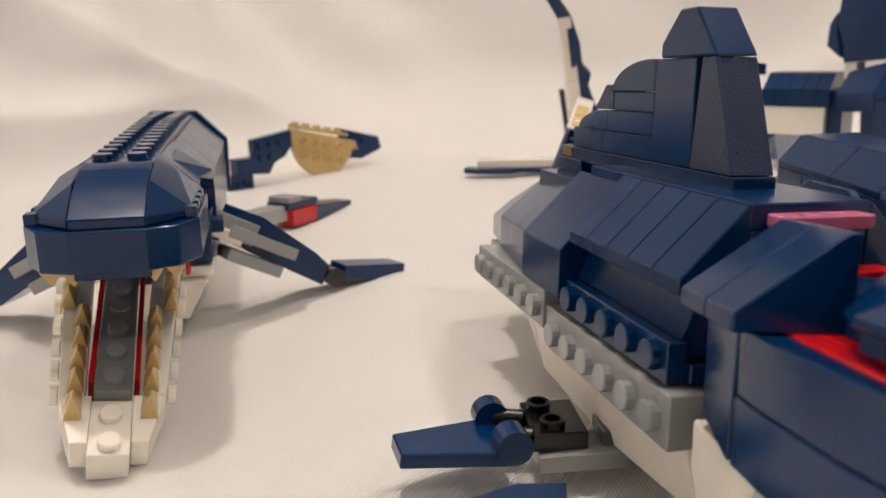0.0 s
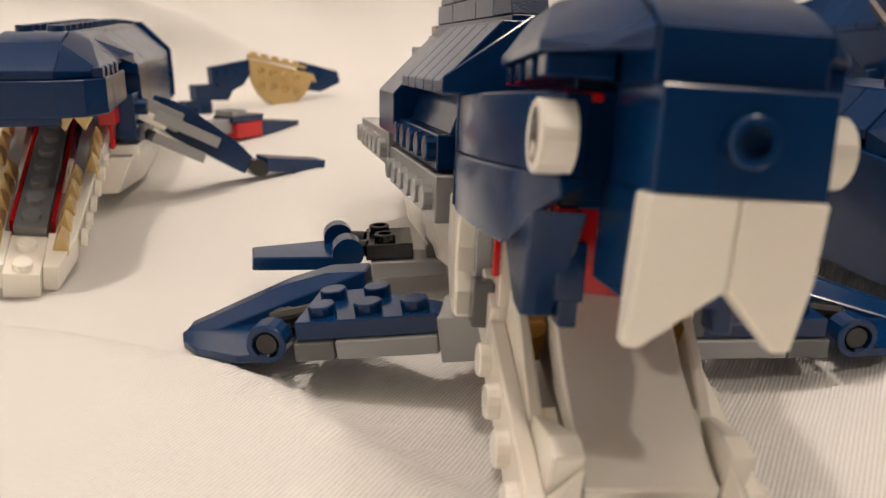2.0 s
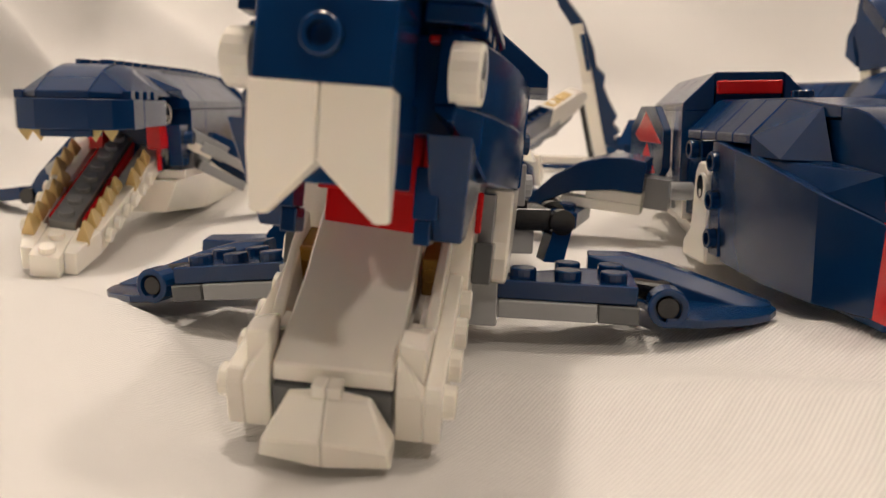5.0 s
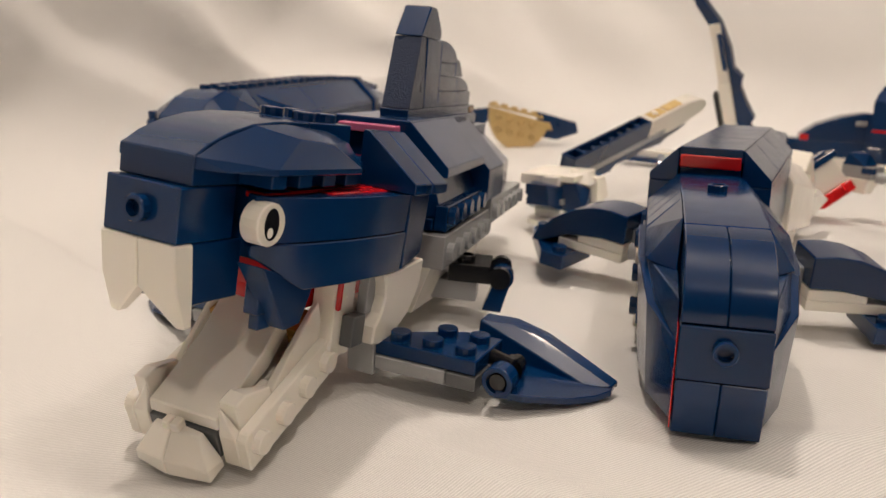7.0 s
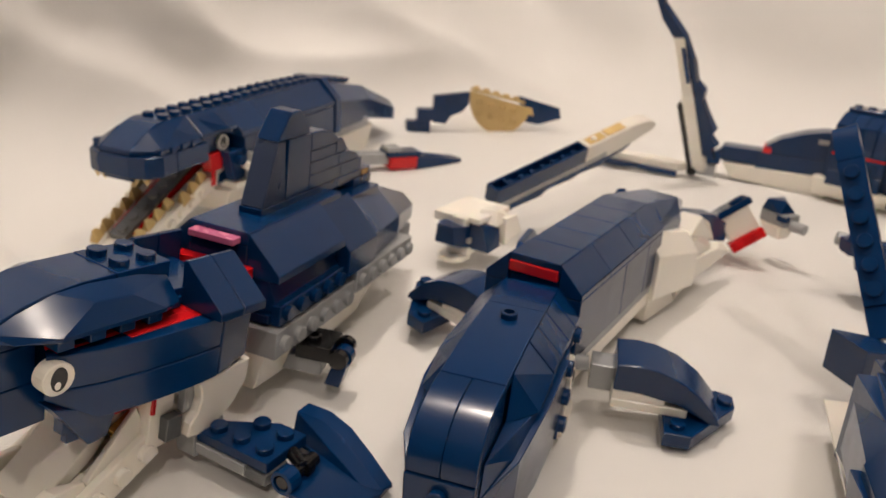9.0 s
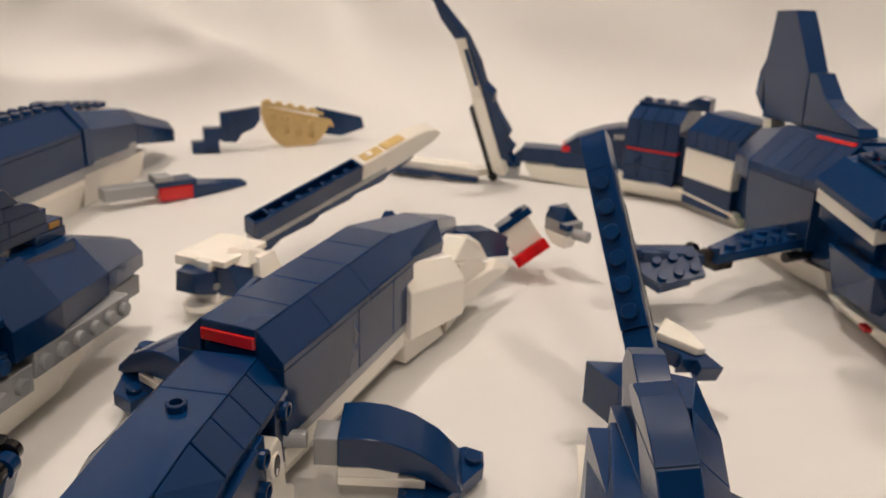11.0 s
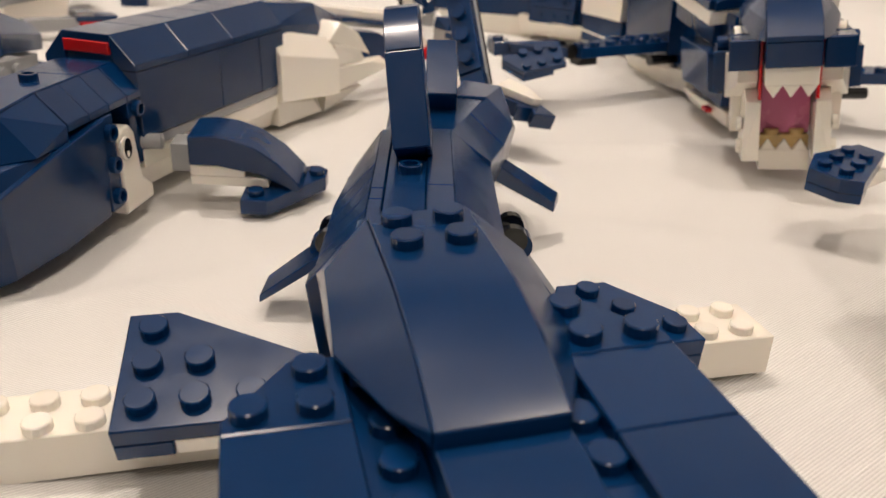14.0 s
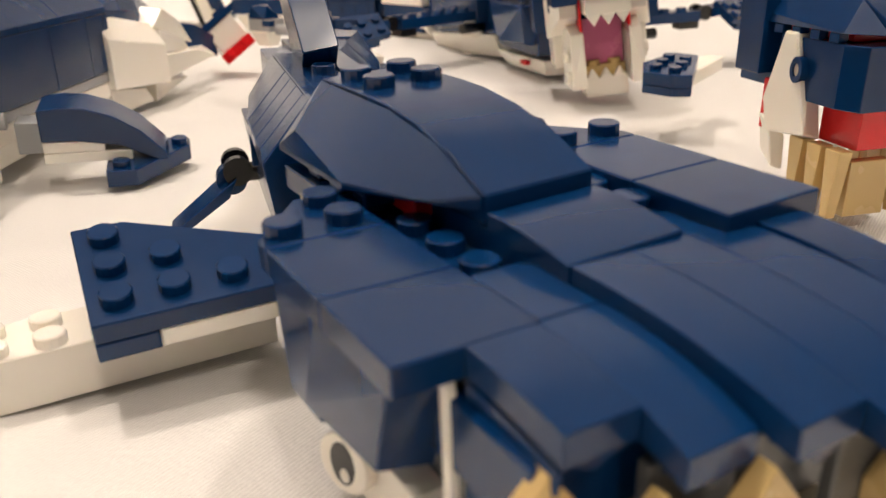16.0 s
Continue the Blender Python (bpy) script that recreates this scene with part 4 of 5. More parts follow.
    for s in (-1, 1):
        a.seat(jaw, mirror=s)
        a.hull("wedge", WHITE, [(4.4, 3, 0), (8, 3, 0), (4.4, 3, 8), (8, 3, 8), (4.4, 16, 0), (11.4, 16, 0), (4.4, 16, 9), (11.4, 16, 9)])
        a.hull("brick", WHITE, [(6, 16.2, 0), (11.4, 16.2, 0), (6, 16.2, 9), (11.4, 16.2, 9), (8, 80, 0), (16, 80, 0), (8, 80, 9), (16, 80, 9)], studs=[((10.7 + 0.066 * y, y, 5), (1, 0, 0)) for y in (20, 28, 36, 44, 52, 60)])
        a.box("plate", RED, 4.4, 5.6, 20, 78, 1, 9.6)
        for k in range(8):
            y = 9 + 7.4 * k
            x = 5.9 + 0.02 * y if k < 5 else 10.4
            a.hull("tooth", TAN, [(x, y, 7), (x + 3.8, y, 7), (x, y + 7.0, 7), (x + 3.8, y + 7.0, 7), (x + 0.1, y + 0.2, 9.4), (x + 3.7, y + 0.2, 9.4), (x + 0.6, y + 6.6, 10.6), (x + 3.2, y + 6.6, 10.6), (x + 1.9, y + 1.2, 15.4), (x + 1.9, y + 3.0, 15.0)])
        a.hull("wedge", WHITE, [(8, 80.2, 0), (17, 80.2, 0), (8, 80.2, 9), (17, 80.2, 9), (8, 104, -6), (15, 104, -6), (8, 104, 4), (15, 104, 4)])
    return a


build_reptile()

# ---- broad-headed creature with a curved back fin ----
def build_wide_head():
    front = cm(28.11, 8.91, 0, 42)
    mid = cm(24.86, 12.47, 0, 33)
    d = Model("sea_creature_model", front, "dark blue toy-brick sea creature with broad flat head and upright tail", "toy fish")
    # dome, leaning a little
    tip = front @ pose(0.0008, -0.0004, 0.0006, 0, -2, 0)
    d.seat(tip)
    dome = [(0, 33.4), (0, 37.2), (8, 40.6), (16, 42.6), (24, 43.6), (30, 43.8), (46, 43.8), (46, 33.4)]
    d.prism("curved_brick", BLUE, dome, "x", -8, 8, studs=d.row(2, (-4, 34, 43.8), (8, 0, 0)) + d.row(2, (-4, 42, 43.8), (8, 0, 0)))
    d.box("core", BLUE, -7.8, 7.8, -6, 47, 8, 33.2)
    d.box("brick", RED, -10.4, 10.4, 13, 28, 30.8, 33.2)
    for s in (-1, 1):
        d.seat(tip, mirror=s)
        d.hull("curved_panel", BLUE, [(8.1, 0.4, 37), (8.1, 0.4, 35), (8.1, 10, 41.2), (8.1, 22, 43.2), (8.1, 46, 43.6), (8.1, 46, 34), (13, 30, 39), (16.4, 22, 34.6), (16.4, 46, 34.6), (16.4, 22, 33.6), (16.4, 46, 33.6), (12, 8, 35), (15.6, 40, 38)])
        for k in range(3):
            d.box("notch_tooth", BLUE, 9, 14.8, 18.6 + 8 * k, 22.4 + 8 * k, 31.4, 33.5)
        d.box("plate", BLUE, 8.2, 16, 26, 46, 27.4, 31.2, studs=d.row(1, (12, 22.4, 30.2), (0, 8, 0)))
        d.prism("plate", WHITE, [(8.2, 30), (14, 30), (14, 46), (8.2, 46)], "z", 24, 27.3)
    # wings: clipped plate with three studs, then two smooth tiles, the one side higher
    for s, sub, y0 in ((-1, mm(0, 0, 0), 10.3), (1, mm(-2.7, 0, 3.4, 0, -1.5, 0), 13.6)):
        d.seat(front, mirror=s)
        rise = 0 if s < 0 else 3.4
        side = 15.6 if s < 0 else 13.0
        d.box("plate", BLUE, 8.1, side, -8, 26, 26.8, 30.2 + rise, studs=d.row(3, (side / 2 + 3.8, -4.2, 30.2 + rise), (0, 7.6, 0)))
        d.box("tile", BLUE, 8.1, side, -20.4, -8.2, 26.8, 32.3 if s < 0 else 34.0)
        d.box("core", BLUE, 8, 25, -32, 9, 19, 26.7 + rise * 0.6)
        d.seat(front, mm(0, 0, 0) if s < 0 else sub, mirror=s)
        d.prism("wedge_plate", BLUE, [(15.8, y0 + 0.1), (31.4, y0 + 0.1), (31.4, y0 + 2.7), (22.6, y0 + 14.7), (15.8, y0 + 14.7)], "z", 29, 32.4, studs=[((28, y0 + 3.4, 32.4), (0, 0, 1)), ((20, y0 + 3.6, 32.4), (0, 0, 1)), ((20, y0 + 11.3, 32.4), (0, 0, 1))])
        d.box("tile", BLUE, 15.8, 31.4, y0 - 15.8, y0 - 0.1, 29, 32.4)
        d.box("tile", BLUE, 15.8, 31.4, y0 - 31.2, y0 - 15.95, 29, 32.4)
        # drooping side under the wing
        d.hull("slope_brick", BLUE, [(31, 10, 28.8), (31, -1, 28.8), (24, 10, 28.8), (24, -1, 28.8), (30.4, 9, 14.2), (30.2, 0, 14.2), (24, 9, 14.2), (24, 0, 14.2)])
        d.hull("slope_brick", BLUE, [(30.6, -1.2, 28.8), (31, -19, 28.8), (24, -1.2, 28.8), (24, -19, 28.8), (32.6, -2, 19), (30.4, -14.6, 17.2), (24, -2, 17), (24, -15, 16)])
        d.seat(front, mirror=s)
        d.box("brick", WHITE, 18, 26, -14, 4, 3, 11.8)
        d.eye((26, -1, 9.4), (1, -0.35, 0), 4.0, 3.0)
        d.box("panel", DARK, 17.4, 23, -19.4, -17.6, 8, 28.6)
        d.prism("post", WHITE, [(-20.8, 6), (-19.6, 6), (-18.6, 28.6), (-19.8, 28.6)], "x", 24.2, 25.6)
    # curved slabs falling away in front, each ending in a point
    def slab_cut(x0, x1, ya, yb, za, drop, reach, foot=4.2, left=True):
        """One strip of a curved slab: the profile falls by drop over reach and is cut at yb, with a point below."""
        n = 7
        prof = []
        for k in range(n + 1):
            y = ya + (yb - ya) * k / n
            prof.append((y, za - drop * ((ya - y) / reach) ** 2.4))
        zb = prof[-1][1]
        d.prism("curved_slab", BLUE, prof + [(y, z - 3.2) for y, z in prof[::-1]], "x", x0, x1, 0.12)
        xm = (x0 + x1) / 2
        d.hull("pointed_edge", BLUE, [(x0 + 0.1, yb + 0.1, zb - 2.6), (x1 - 0.1, yb + 0.1, zb - 2.6), (x0 + 0.1, yb + 3, zb - 2.8), (x1 - 0.1, yb + 3, zb - 2.8), (xm, yb + 0.6, zb - 2.6 - foot), (xm, yb + 2.6, zb - 2.6 - foot)], bevel=0.12)
        xt = x0 if left else x1
        d.hull("tooth", TAN, [(xt - 4, yb + 1, zb - 9.6), (xt + 4, yb + 1, zb - 9.6), (xt, yb + 1.4, zb - 4.4), (xt - 4, yb + 4, zb - 9.6), (xt + 4, yb + 4, zb - 9.6), (xt, yb + 3.4, zb - 4.4), (xt - 4, yb + 1, zb - 16), (xt + 4, yb + 1, zb - 16), (xt - 4, yb + 4, zb - 16), (xt + 4, yb + 4, zb - 16)], bevel=0.12)
        d.box("panel", DARK, x0 + 0.3, x1 - 0.3, yb + 4.1, yb + 5.6, zb - 16, zb - 3.4)
    d.seat(tip)
    d.prism("curved_slab", BLUE, [(-0.2, 35.2), (-0.2, 30)] + [(-15.2, 30.6)] + [(-0.2 - 15 * t, 35.4 - 1.4 * t * t) for t in (1.0, 0.8, 0.6, 0.4, 0.2)], "x", -8, 8, 0.2)
    d.seat(front)
    slab_cut(-24, -16.02, -20.6, -34.6, 32.3, 2.6, 20, 2.6)
    d.hull("panel", BLUE, [(-24, -20.8, 29), (-23, -20.8, 29), (-24, -34, 27.4), (-23, -34, 27.4), (-24, -20.8, 9), (-23, -20.8, 9), (-24, -31, 14), (-23, -31, 14)])
    slab_cut(-15.98, -8.1, -20.6, -39.6, 32.3, 3.6, 20, 2.0)
    slab_cut(-8.0, 0, -15.4, -43, 34.2, 3.4, 28, 2.6)
    slab_cut(0.05, 8.4, -15.4, -45.6, 34.2, 3.4, 28, 2.6, False)
    slab_cut(8.45, 16.8, -15.4, -43, 34.2, 3.4, 28, 2.6, False)
    slab_cut(17.0, 24.4, -17.6, -40, 34.6, 4.6, 24, 2.6, False)
    d.box("brick", DARK, -22, 22, -30, -8, 6, 24)
    d.hull("jaw_panel", WHITE, [(-18, -40, 0.5), (18, -40, 0.5), (-22, 0, 0.5), (22, 0, 0.5), (-18, -40, 5), (18, -40, 5), (-22, 0, 5.8), (22, 0, 5.8)])
    # studded paddles over long white planks
    for s in (-1, 1):
        d.seat(front, mm(20, 42, 0), mirror=s)
        d.box("plate", WHITE, 0, 92 if s < 0 else 56, 4.2 if s < 0 else 10, 17 if s < 0 else 24, 0.2, 9, studs=d.row(7 if s < 0 else 3, (34, 13 if s < 0 else 20.6, 9), (8, 0, 0)) + d.row(7 if s < 0 else 3, (34, 6.6 if s < 0 else 13.2, 9), (8, 0, 0)), label="long white plate with studs")
        d.seat(front, mm(18, 34, 9.4, 14, 2, 4) if s < 0 else mm(24, 43, 9.2, 2, 2, 4), mirror=s)
        d.prism("wedge_plate", BLUE, [(0, 2), (31, 2), (31, 27.4), (23, 27.4), (0, 14)] if s < 0 else [(9, 0), (31, 0), (31, 10), (22, 24), (11, 24), (9, 20)], "z", 3.4, 6.8, studs=[((26.4, 23, 6.8), (0, 0, 1)), ((26.6, 15, 6.8), (0, 0, 1)), ((26.8, 7, 6.8), (0, 0, 1)), ((18.4, 15, 6.8), (0, 0, 1)), ((18.6, 7, 6.8), (0, 0, 1)), ((10, 7, 6.8), (0, 0, 1))] if s < 0 else [((16, 20, 6.8), (0, 0, 1)), ((12, 12.4, 6.8), (0, 0, 1)), ((20, 12.4, 6.8), (0, 0, 1)), ((27, 5, 6.8), (0, 0, 1)), ((19, 4.4, 6.8), (0, 0, 1))])
        d.box("plate", WHITE, 0, 22, 2.2, 10, 0, 3.3)
        d.prism("wedge_plate", BLUE, [(22.2, 2), (31, 2), (31, 27.4), (23, 27.4), (22.2, 26)] if s < 0 else [(22.2, 0), (31, 0), (31, 9), (22.2, 20)], "z", 0, 3.3)
        d.box("hinge", GREY, -6, 0, 4, 12, -2, 4)
    # middle body, bending a little to its right
    torso = cm(24.86, 12.47, 0, 29)
    d.seat(torso)
    d.box("core", BLUE, -14, 14, 0, 60, 10, 30)
    d.box("core", BLUE, -8.6, 6.6, 0, 92, 10, 35.8)
    d.prism("rim", BLUE, [(-9.4, 40.8), (7.6, 40.8), (17.2, 30.6), (15.5, 12), (-15.5, 12), (-18, 30.6)], "y", -2.4, 1.6)
    for x0, x1, rows in ((-8.8, -6.3, (1.8, 15, 20.4, 58)), (1.6, 6.8, (1.8, 23, 59.8))):
        for y0, y1 in zip(rows, rows[1:]):
            d.box("tile", BLUE, x0, x1, y0, y1 - 0.15, 36, 39.2)
    d.box("plate", BLUE, -6.2, 1.5, 1.8, 60, 36, 38.8, studs=[((-1.7, 31, 38.8), (0, 0, 1), 1)])
    for k in range(4):
        d.prism("slope_brick", BLUE, [(-8.9, 39.2), (-17.4, 29.8), (-17.4, 27), (-8.9, 27)], "y", 1.8 + 8 * k, 9.65 + 8 * k, 0.2)
    d.prism("slope_brick", BLUE, [(6.9, 39.2), (16.8, 29.8), (16.8, 27), (6.9, 27)], "y", 1.8, 60.2, 0.2)
    d.hull("slope_brick", BLUE, [(-8.9, 34, 39.2), (-17.4, 34, 29.8), (-17.4, 34, 20), (-8.9, 34, 20), (-8.9, 58, 39), (-15.2, 58, 30), (-15.2, 58, 20), (-8.9, 58, 20)])
    d.hull("slope_brick", BLUE, [(-8.9, 58.2, 38), (-14.6, 58.2, 30), (-14.6, 58.2, 16), (0, 58.2, 38), (0, 58.2, 16), (-3, 94, 36), (-8.4, 90, 29), (-8.4, 90, 14), (0, 94, 36), (0, 94, 14)])
    for x0, x1 in ((-17.0, -15.0), (16.4, 14.6)):
        d.prism("panel", BLUE, [(x0, 26.9), (x0 * 0.5, 26.9), (x0 * 0.5, 10), (x1, 10)], "y", 1.8, 60)
    d.hull("slope_brick", WHITE, [(-15, -2, 9.9), (15, -2, 9.9), (-13, 66, 9.9), (14, 66, 9.9), (-10, 2, 0.5), (10, 2, 0.5), (-9, 66, 0.5), (9, 66, 0.5)])
    d.hull("slope_brick", WHITE, [(-12, 66.2, 11.9), (14, 66.2, 11.9), (-5, 120, 11.9), (14, 120, 11.9), (-8, 66.2, 1.5), (9, 66.2, 1.5), (-2, 116, 4), (12, 116, 4)])
    # broad slopes beside the back fin, turning outwards
    d.hull("plate", BLUE, [(-2, 60.4, 38), (6.8, 60.4, 38), (12, 78.6, 37.4), (17, 100, 36), (-2, 100, 37), (-2, 60.4, 20), (10, 60.4, 20), (17, 100, 20), (-2, 100, 20)])
    d.hull("slope_brick", BLUE, [(6.9, 60.4, 38.4), (12, 78.5, 38), (16.8, 61.3, 30.8), (21.4, 80, 29), (10, 60.4, 20), (14, 78, 20), (16.6, 61.3, 22), (21, 80, 22)])
    d.hull("slope_brick", BLUE, [(12.1, 78.7, 38), (17.6, 100, 36.6), (21.5, 80.2, 29), (25.5, 98.8, 29), (14, 78.7, 20), (18, 100, 20), (21, 80.2, 22), (25, 98.8, 20)])
    d.hull("slope_brick", BLUE, [(8, 100.2, 37), (17.6, 100.2, 36.6), (25.5, 99, 29), (8, 100.2, 18), (24, 99, 18), (12, 118, 37), (22.9, 115.4, 36.2), (27, 106, 26), (24, 118, 18), (8, 118, 18)])
    # back fin of two curved arms
    d.seat(torso, mm(-1.55, 0, 43, 0, -7.7, 0) @ mm(0, 0, -43))
    d.prism("curved_fin", BLUE, [(33, 43), (43.3, 60.2), (58, 60.2), (55, 50), (53, 38), (41, 38)], "x", -3.75, 3.75, 0.25)
    d.prism("curved_fin", BLUE, [(43.3, 60.35), (46.6, 63.2), (50.4, 65.4), (55, 66.8), (60, 66.6), (64, 64), (60, 60.35)], "x", -3.75, 3.75, 0.25)
    d.seat(torso)
    d.prism("curved_fin", BLUE, [(79, 42.4), (90, 49.4), (97, 52.4), (102, 51.6), (105, 46), (100, 36), (84, 36)], "x", 0.8, 8.8, 0.3)
    # small hinged fins
    for s in (-1, 1):
        d.seat(torso, mm(17.4, 50, 14.4) if s < 0 else mm(18.4, 46, 18), mirror=s)
        d.tube("hinge_bar", BLACK, (-4, 0, 0), (1, 0.1, 0), 2.2, 8)
        d.tube("hinge_ring", BLACK, (2.6, -5, 1.6), (0, 1, 0), 3.2, 2.6, 1.7)
        d.tube("hinge_ring", BLACK, (2.6, 2.4, 1.6), (0, 1, 0), 3.2, 2.6, 1.7)
        d.tube("hinge_ring", BLUE, (4.0, -2.2, -1), (0, 1, 0), 3.4, 4.4, 1.6)
        if s < 0:
            d.hull("fin", BLUE, [(3, -6, 0.4), (3.4, 5, 0.4), (5, -6, -4), (5, 5, -4), (18.4, -8, -10.2), (18.2, 1.6, -10.2), (18.6, -8, -12.4), (18.2, 1.6, -12.4)])
        else:
            d.hull("fin", BLUE, [(3, -5, 0.6), (3, 4, 0.6), (5.4, -5, -2.6), (5.4, 4, -2.6), (14.6, -3, -13), (14.2, -8.4, -13), (14.6, -3, -15), (13.4, -8.4, -15), (3.4, -7, -8)])
    d.seat(mid)
    d.tube("hinge_bar", BLACK, (17, 80, 20), (1, 0.2, 0), 2.4, 8)
    d.hull("fin", BLUE, [(24, 78, 25), (27, 87, 24), (24, 78, 20), (27, 88, 19), (46.4, 94, 10), (46.4, 93, 7.6), (43.6, 86, 7), (43.8, 86, 9.6)])
    # upright tail fluke with a row of studs
    fluke = cm(19.35, 26.1, 2.3, 20)
    d.seat(fluke, mm(0, 0, 0, -41, -8, 14) @ mm(0, 0, 0, 0, 0, -27) @ Matrix.Scale(1.08, 4))
    d.box("plate", BLUE, -4, 4, -1, 3, 0, 10)
    d.prism("curved_brick", BLUE, [(-1.6, 60), (-1.6, 66)] + [(1.8 - 3.4 * math.cos(radians(g)), 66 + 7.5 * math.sin(radians(g))) for g in range(15, 90, 15)] + [(5, 73), (6.6, 72), (6.6, 60)], "x", -4, 4, 0.25)
    d.box("plate", BLUE, -4, 4, -1.6, 2.2, 10.2, 60, studs=d.row(6, (0, -1.6, 15), (0, 0, 8), (0, -1, 0)))
    d.box("plate", GREY, -3.9, 3.9, 2.3, 5.4, 4, 64)
    d.box("plate", BLACK, -3.9, 3.9, 5.5, 7.2, 8, 50)
    d.seat(cm(19.3, 25.4, 0, -35))
    d.hull("wedge", BLUE, [(-8, -12, 26), (8, -12, 26), (-7, 6, 22), (7, 6, 22), (-8, -12, 12), (8, -12, 12), (-7, 6, 12), (7, 6, 12)])
    d.seat(cm(19.0, 28.7, 2.05, 4), mm(0, 0, 0, 0, 18, 0) @ Matrix.Scale(1.06, 4))
    d.prism("wedge_plate", WHITE, [(0, -6), (0, 6), (9, 5), (15, 0), (13, -3)], "z", 2, 4.6)
    d.prism("wedge_plate", BLUE, [(-2, -9), (9, -6), (10, -9), (14, -4.5), (16, -8), (22, -1), (14, 3), (-2, 3)], "z", -3.4, 1.9)
    return d


build_wide_head()

# ---- big shark-like creature with a pink mouth ----
def build_pink_mouth():
    head = cm(28.968, 30.321, 0.653, 10.34, -8.09, -1.26)
    jaw = cm(28.85, 31.1, 0.25, 11, -7, -4)
    yoke = cm(26.944, 38.814, 0.196, 36.28, -8.12, 7.99)
    neck = cm(27.2, 36.6, 0, 30)
    mid = cm(22.3, 44.4, -0.2, 36, 0, -5)
    waist = cm(18.69, 50.08, -0.5, 57)
    rear = cm(14.85, 52.65, -0.9, 85)
    tail = cm(9.27, 52.37, -0.5, 106)
    e = Model("great_shark_model", head, "large dark blue and white toy-brick shark with pink open mouth", "toy shark")
    e.seat(jaw)
    # lower jaw
    e.box("brick", WHITE, -8, 8, -2, 12, 1, 8)
    for x in (-5.2, 0, 5.2):
        e.hull("tooth", WHITE, [(x - 2.4, -2, 8), (x + 2.4, -2, 8), (x - 2.4, 2, 8), (x + 2.4, 2, 8), (x, -1, 11.8), (x, 1, 11.4)])
    e.box("plate", TAN, -7.8, 7.8, 1, 10, 8.1, 12.6, studs=e.row(2, (-4, 3.4, 12.6), (8, 0, 0)))
    e.prism("tongue_panel", PINK, [(8.4, 12.7), (8.4, 15), (12, 16), (24, 26), (24, 12.7)], "x", -7.8, 7.8)
    e.box("panel", RED, -9.2, 9.2, 22, 25, 12, 42)
    e.box("panel", PINK, -7.9, 7.9, 4.2, 6.2, 12.7, 30, label="pink mouth panel")
    # upper head
    e.seat(head)
    e.hull("brick", WHITE, [(-8, -8, 29), (8, -8, 29), (-8, -8, 34.8), (8, -8, 34.8), (-8, 6, 29), (8, 6, 29), (-8, 6, 34.8), (8, 6, 34.8)])
    for x in (-5.2, 0, 5.2):
        e.hull("tooth", WHITE, [(x - 2.6, -8, 29), (x + 2.6, -8, 29), (x - 2.6, -4, 29), (x + 2.6, -4, 29), (x, -7.6, 25), (x, -6.4, 25)])
    e.box("brick", BLUE, -8.2, 8.2, -10, 8, 35, 42.6)
    e.prism("curved_brick", BLUE, [(-10, 42.8), (-10, 44.4), (-4, 49.5), (4, 53.4), (14, 56.6), (20, 57.4), (48, 57.4), (48, 42.8)], "x", -8.2, 8.2, studs=[((x, 16 + 8 * k, 57.2), (0, 0, 1)) for x in (-4, 4) for k in range(4)])
    for s in (-1, 1):
        e.seat(head, mirror=s)
        e.hull("curved_panel", BLUE, [(8.3, -9, 42.8), (8.3, -4, 49), (8.3, 8, 54.6), (8.3, 20, 57.2), (8.3, 48, 57.2), (8.3, 48, 42), (15.6, 18, 43), (15.6, 48, 43), (15.6, 18, 47), (15.6, 48, 48), (13, 14, 51), (12, 0, 42.8)])
        e.box("plate", RED, 8.4, 9.4, 2, 24, 20, 42.6)
        e.box("brick", BLUE, 9.5, 19, -2, 10, 33, 43, bevel=0.5)
        e.box("brick", BLUE, 12, 19, 14, 40, 30, 42.8)
        e.eye((15.4, 18, 42), (1, -0.2, 0), 3, 2.4)
        e.hull("wedge", WHITE, [(9.6, 4, 28), (16, 4, 28), (9.6, 4, 35.8), (16, 4, 35.8), (9.6, 20, 20), (20, 20, 20), (9.6, 20, 36), (20, 20, 36)])
        e.hull("wedge", WHITE, [(8.4, 0, 2), (14, 0, 2), (8.4, 0, 22), (13, 2, 22), (8.4, 18, 2), (15, 18, 2), (8.4, 18, 27), (14, 18, 27)], studs=[((14, 6, 6), (1, 0, 0)), ((14, 6, 14), (1, 0, 0))])
        e.box("brick", WHITE, 9, 18, 18.2, 34, 8, 28)
        e.box("brick", BLUE, 18.2, 24, 22, 44, 22, 36)
        e.tube("pin", BLUE, (18, 28, 38), (1, 0, 0), 2.6, 5)
    e.seat(head)
    e.box("core", BLUE, -9, 9, 26, 60, 14, 44)
    # shoulders
    e.seat(yoke)
    e.prism("slope_brick", BLUE, [(-16.4, 60.4), (16.4, 60.4), (28, 53), (28, 49.4), (-28, 49.4), (-28, 53)], "y", 0, 40, 0.3)
    e.box("plate", RED, -16.6, 16.8, -1.6, -0.1, 56, 60.2, label="red plate across the shoulders")
    e.prism("slope_brick", BLUE, [(-16, 55.8), (16, 55.8), (26, 53), (26, 49.4), (-26, 49.4), (-26, 53)], "y", -2, -0.1)
    e.box("plate", WHITE, -27.6, 27.6, -1, 38, 43.4, 49.2)
    e.box("brick", BLUE, -24, 24, 2, 40, 34, 43.2)
    e.prism("plate", BLUE, [(-12, 12), (-4, 6), (12, 10), (12, 30), (-12, 30)], "z", 64.2, 66.8)
